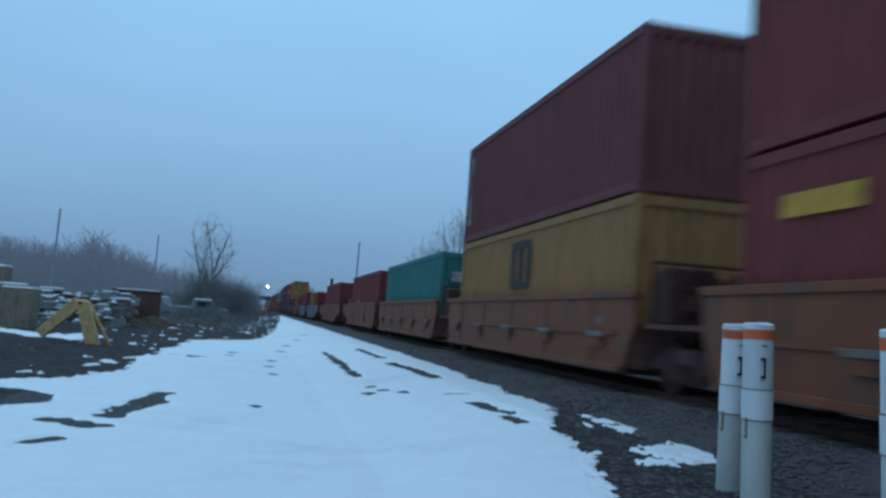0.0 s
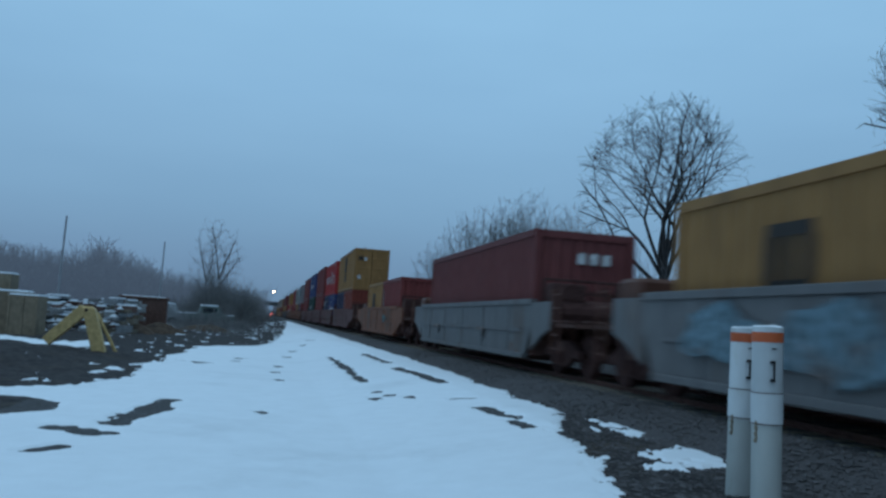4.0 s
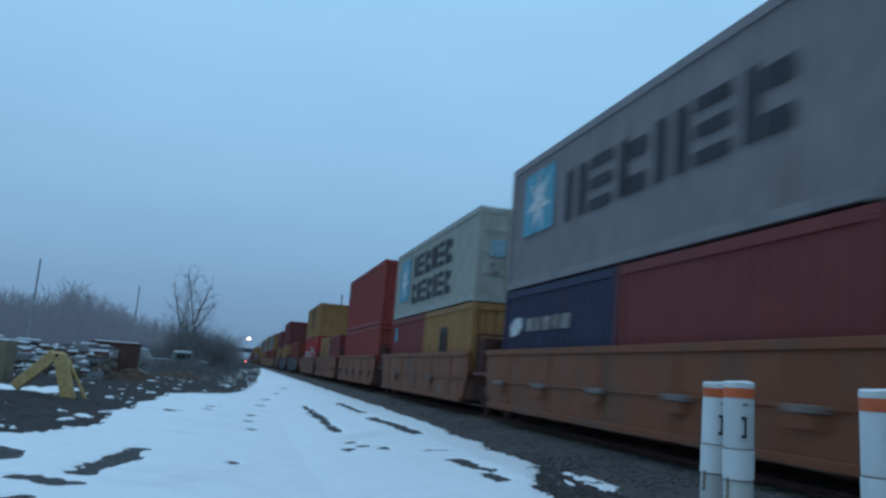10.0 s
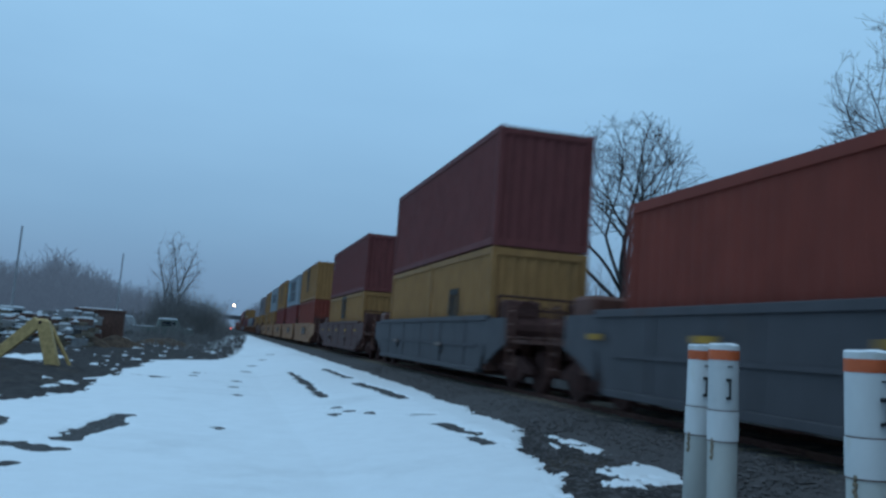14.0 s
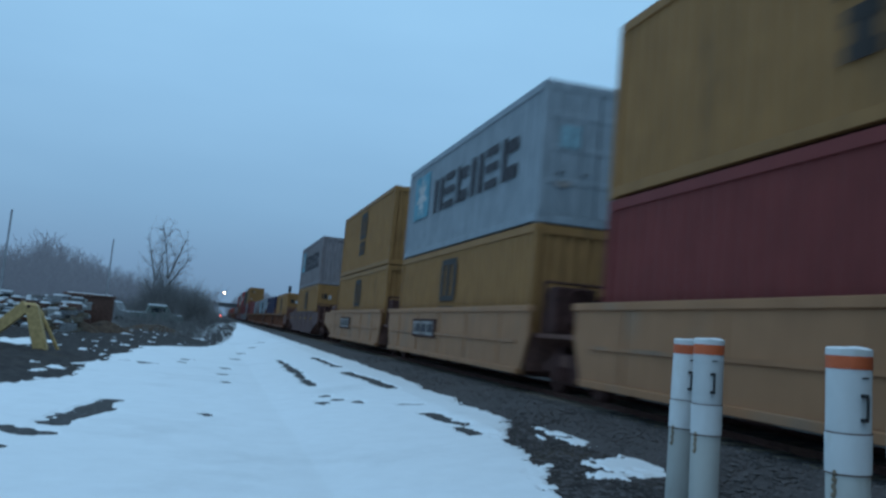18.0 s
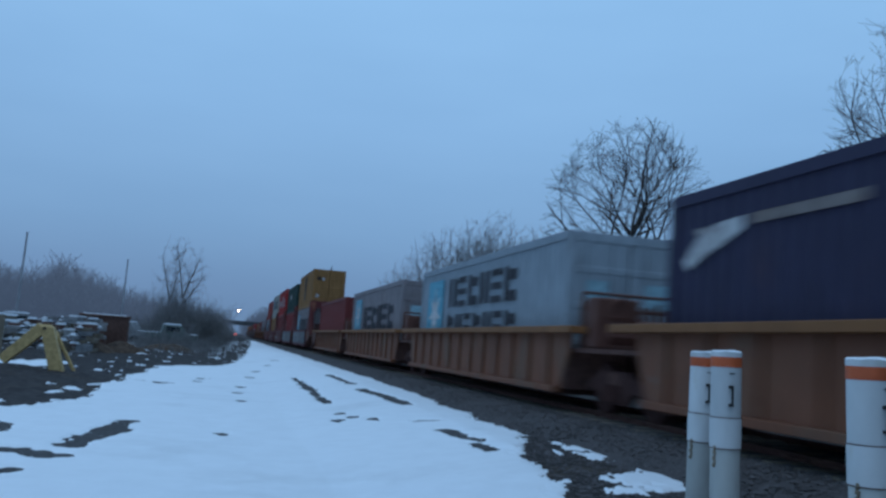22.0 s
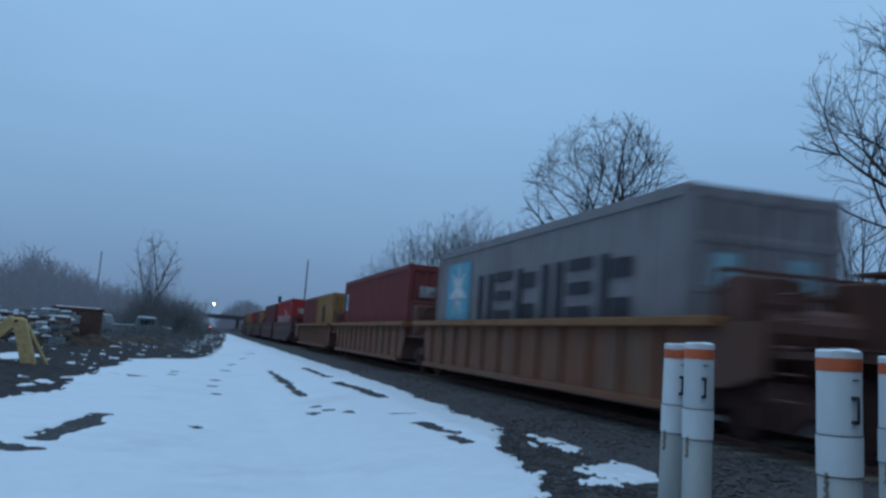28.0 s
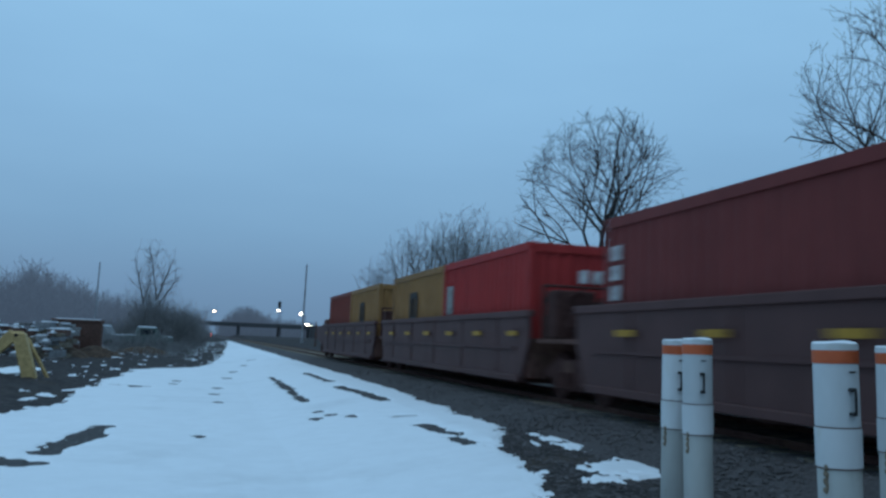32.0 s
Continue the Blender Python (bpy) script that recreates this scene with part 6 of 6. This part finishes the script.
marker_post(4.44, 4.70, 1.775, 0.45, 0.2, -1.5, -10, 0.46)


# ---------------------------------------------------------------- the yard on the left
def a_frame(x, y, z):
    """A folded yellow steel boom: two box arms meeting at the top, with a thin strut behind."""
    p = thing("steel_a_frame", "yellow painted steel A-frame of folded boom arms on bare earth", "machine part", m=pose(x, y, z))

    def arm(a, b, w, d):
        a, b = Vector(a), Vector(b)
        u = (b - a).normalized()
        s = Vector((u.z, 0, -u.x)).normalized()
        bm = bmesh.new()
        prism(bm, [((a - s * w[0]).x, (a - s * w[0]).z), ((a + s * w[0]).x, (a + s * w[0]).z), ((b + s * w[1]).x, (b + s * w[1]).z), ((b - s * w[1]).x, (b - s * w[1]).z)], "y", -d, d)
        bmesh.ops.bevel(bm, geom=list(bm.edges), offset=0.015, segments=1, affect="EDGES")
        return bm
    part("boom_arm", arm((-0.02, 0, 1.30), (-1.00, 0, 0.30), (0.17, 0.14), 0.16), YELLOW_STEEL, p)
    part("boom_arm", arm((0.10, 0, 1.28), (0.54, 0, -0.14), (0.17, 0.18), 0.18), YELLOW_STEEL, p)
    part("knuckle", boxes((-0.16, 0.24, -0.17, 0.17, 1.16, 1.38), bevel=0.06), YELLOW_STEEL, p)
    bm = bmesh.new()
    tube(bm, (0.26, 0.3, 1.2), (0.92, 0.5, -0.05), 0.055, 0.05, 8)
    part("strut", bm, YELLOW_STEEL, p, "thin steel strut")
    bm = bmesh.new()
    tube(bm, (0.04, -0.2, 1.27), (0.04, 0.2, 1.27), 0.05, 0.05, 10)
    part("pivot_pin", bm, STEEL, p)
    return p


a_frame(-5.10, 27.0, 0.07)


def crate(x, y, w, d, h, rz=0.0, z=0.05, mat=None, label="tan plywood shipping crate with snow on top"):
    p = thing("crate", label, "crate", "crates in the yard", m=pose(x, y, z, rz=rz))
    part("body", boxes((-w / 2, w / 2, -d / 2, d / 2, 0, h), bevel=0.015), mat or CRATE, p)
    for xx in (-w / 2 + 0.06, 0, w / 2 - 0.06):
        part("batten", boxes((xx - 0.05, xx + 0.05, -d / 2 - 0.03, -d / 2, 0.02, h - 0.02)), mat or CRATE, p)
    part("snow_cap", snow_slab(w * 1.02, d * 1.02, 0.07), SNOW, p, "layer of snow", pose(0, 0, h))
    return p


def snow_slab(w, d, t):
    bm = boxes((-w / 2, w / 2, -d / 2, d / 2, 0, t))
    bmesh.ops.bevel(bm, geom=[e for e in bm.edges if all(v.co.z > 0 for v in e.verts)], offset=t * 0.7, segments=2, affect="EDGES")
    return bm


crate(-10.2, 38.5, 1.5, 1.4, 1.75, 4)
crate(-9.42, 38.0, 1.15, 1.3, 1.62, -3)
crate(-11.9, 39.0, 1.6, 1.5, 1.9, 2)
crate(-11.3, 40.5, 1.3, 1.2, 2.5, 0)


def bin_box(x, y, w, d, h, rz):
    p = thing("scrap_bin", "rust-brown steel scrap bin standing in the yard", "container", m=pose(x, y, 0.05, rz=rz))
    part("body", boxes((-w / 2, w / 2, -d / 2, d / 2, 0.1, h), bevel=0.02), RUSTY, p)
    for i in range(7):
        xx = -w / 2 + 0.1 + i * (w - 0.2) / 6
        part("rib", boxes((xx - 0.05, xx + 0.05, -d / 2 - 0.07, -d / 2, 0.1, h - 0.05)), RUSTY, p)
    part("rim", boxes((-w / 2 - 0.08, w / 2 + 0.08, -d / 2 - 0.09, d / 2 + 0.09, h - 0.02, h + 0.1), bevel=0.015), RUSTY, p)
    part("snow_cap", snow_slab(w * 0.9, d * 0.9, 0.05), SNOW, p, "dusting of snow", pose(0, 0, h + 0.1))
    return p


bin_box(-7.1, 55, 2.7, 1.8, 1.95, 4)


def earth_heap(x, y, w, h, seed):
    n = 26
    u = np.linspace(-1, 1, n)
    U, V = np.meshgrid(u, u)
    z = h * np.clip(1 - np.hypot(U, V) ** 1.6, 0, 1) * (0.8 + 0.9 * fbm(U * 2.5 + seed, V * 2.5, seed, 4)) - 0.08
    me = grid_mesh("mound", u * w, u * w * 0.6, z)
    p = thing("earth_heap", "low heap of brown earth in the yard", "earth heap", m=pose(x, y, 0.05))
    part("mound", me, EARTH, p)
    return p


earth_heap(-7.4, 49, 1.9, 1.25, 3)
earth_heap(-5.6, 51, 1.7, 0.9, 5)
earth_heap(-3.9, 62, 2.2, 0.8, 8)


def scrap_pile(x, y, w, h, seed):
    q = random.Random(seed)
    p = thing("scrap_pile", "heap of stacked scrap and pallets under patchy snow", "scrap pile", "scrap piles in the yard", m=pose(x, y, 0.02, rz=q.uniform(-10, 10)))
    z = 0.0
    while z < h:
        t = q.uniform(0.12, 0.34)
        ww = w * (1 - 0.35 * z / h) * q.uniform(0.75, 1.1)
        part("slab", boxes((-ww / 2, ww / 2, -0.6, 0.6, z, z + t), bevel=0.02), q.choice((WOOD, RUSTY, CONCRETE, CAR_GREY)), p, "", pose(q.uniform(-0.45, 0.45), q.uniform(-0.2, 0.2), 0, rz=q.uniform(-14, 14)))
        if q.random() < 0.85:
            part("snow_cap", snow_slab(ww * q.uniform(0.6, 1.05), 1.24, q.uniform(0.06, 0.14)), SNOW, p, "layer of snow", pose(q.uniform(-0.3, 0.3), 0, z + t, rz=q.uniform(-6, 6)))
        z += t + 0.02
    return p


for i in range(52):
    xx = -17.5 + i * 0.185 + rng.uniform(-0.4, 0.4)
    yy = 45 + rng.uniform(0, 20)
    scrap_pile(xx * yy / 55, yy, rng.uniform(0.5, 1.5), rng.uniform(0.5, 1.75), 100 + i)


def old_truck(x, y, rz, mat, label):
    p = thing("parked_truck", label, "truck", "parked trucks in the yard", m=pose(x, y, 0.02, rz=rz))
    bm = bmesh.new()
    prism(bm, [(-1.9, 0.55), (2.1, 0.55), (2.15, 1.1), (1.2, 1.2), (0.8, 1.85), (-0.6, 1.85), (-0.75, 1.2), (-1.9, 1.15)], "y", -0.95, 0.95)
    bmesh.ops.bevel(bm, geom=list(bm.edges), offset=0.05, segments=2, affect="EDGES")
    part("body", bm, mat, p)
    part("window", boxes((-0.45, 0.65, -0.965, 0.965, 1.28, 1.70), bevel=0.02), GLASS, p)
    for xx in (-1.2, 1.3):
        for yy in (-0.9, 0.9):
            bm = bmesh.new()
            tube(bm, (xx, yy - 0.12, 0.38), (xx, yy + 0.12, 0.38), 0.38, 0.38, 16)
            wheel = part("wheel", bm, BLACK, p)
            bm = bmesh.new()
            tube(bm, (xx, yy - 0.13, 0.38), (xx, yy + 0.13, 0.38), 0.2, 0.2, 12)
            part("rim", bm, STEEL, wheel)
    part("snow_cap", snow_slab(1.4, 1.8, 0.1), SNOW, p, "snow on the roof", pose(0.1, 0, 1.85))
    part("snow_cap", snow_slab(0.9, 1.8, 0.06), SNOW, p, "snow on the bonnet", pose(1.65, 0, 1.13))
    part("snow_cap", snow_slab(1.1, 1.8, 0.06), SNOW, p, "snow on the bed", pose(-1.3, 0, 1.17))
    return p


old_truck(-4.55, 75, 8, TRUCK_GREEN, "faded green parked pickup truck covered with snow")
old_truck(-8.6, 79, -15, CAR_GREY, "grey parked pickup truck covered with snow")
old_truck(-14.5, 66, 20, CAR_GREY, "grey parked pickup truck covered with snow")


# ---------------------------------------------------------------- what moves
def run_of_train(t):
    """Metres that the train has gone after t seconds; it gathers speed a little."""
    return 22.099 * t + 0.01225 * t * t


def motions():
    for ob, s, z in MOVERS:
        walk(ob, [(t, pose(TRACK_X, s - run_of_train(t), z)) for t in (0, 4, 8, 12, 16, 20, 24, 28, 32)])
    for ob, x0, v in BRIDGE_CARS:
        walk(ob, [(t, pose(x0 + v * t, 397.5, 6.3)) for t in (0, 16, 32)])


motions()
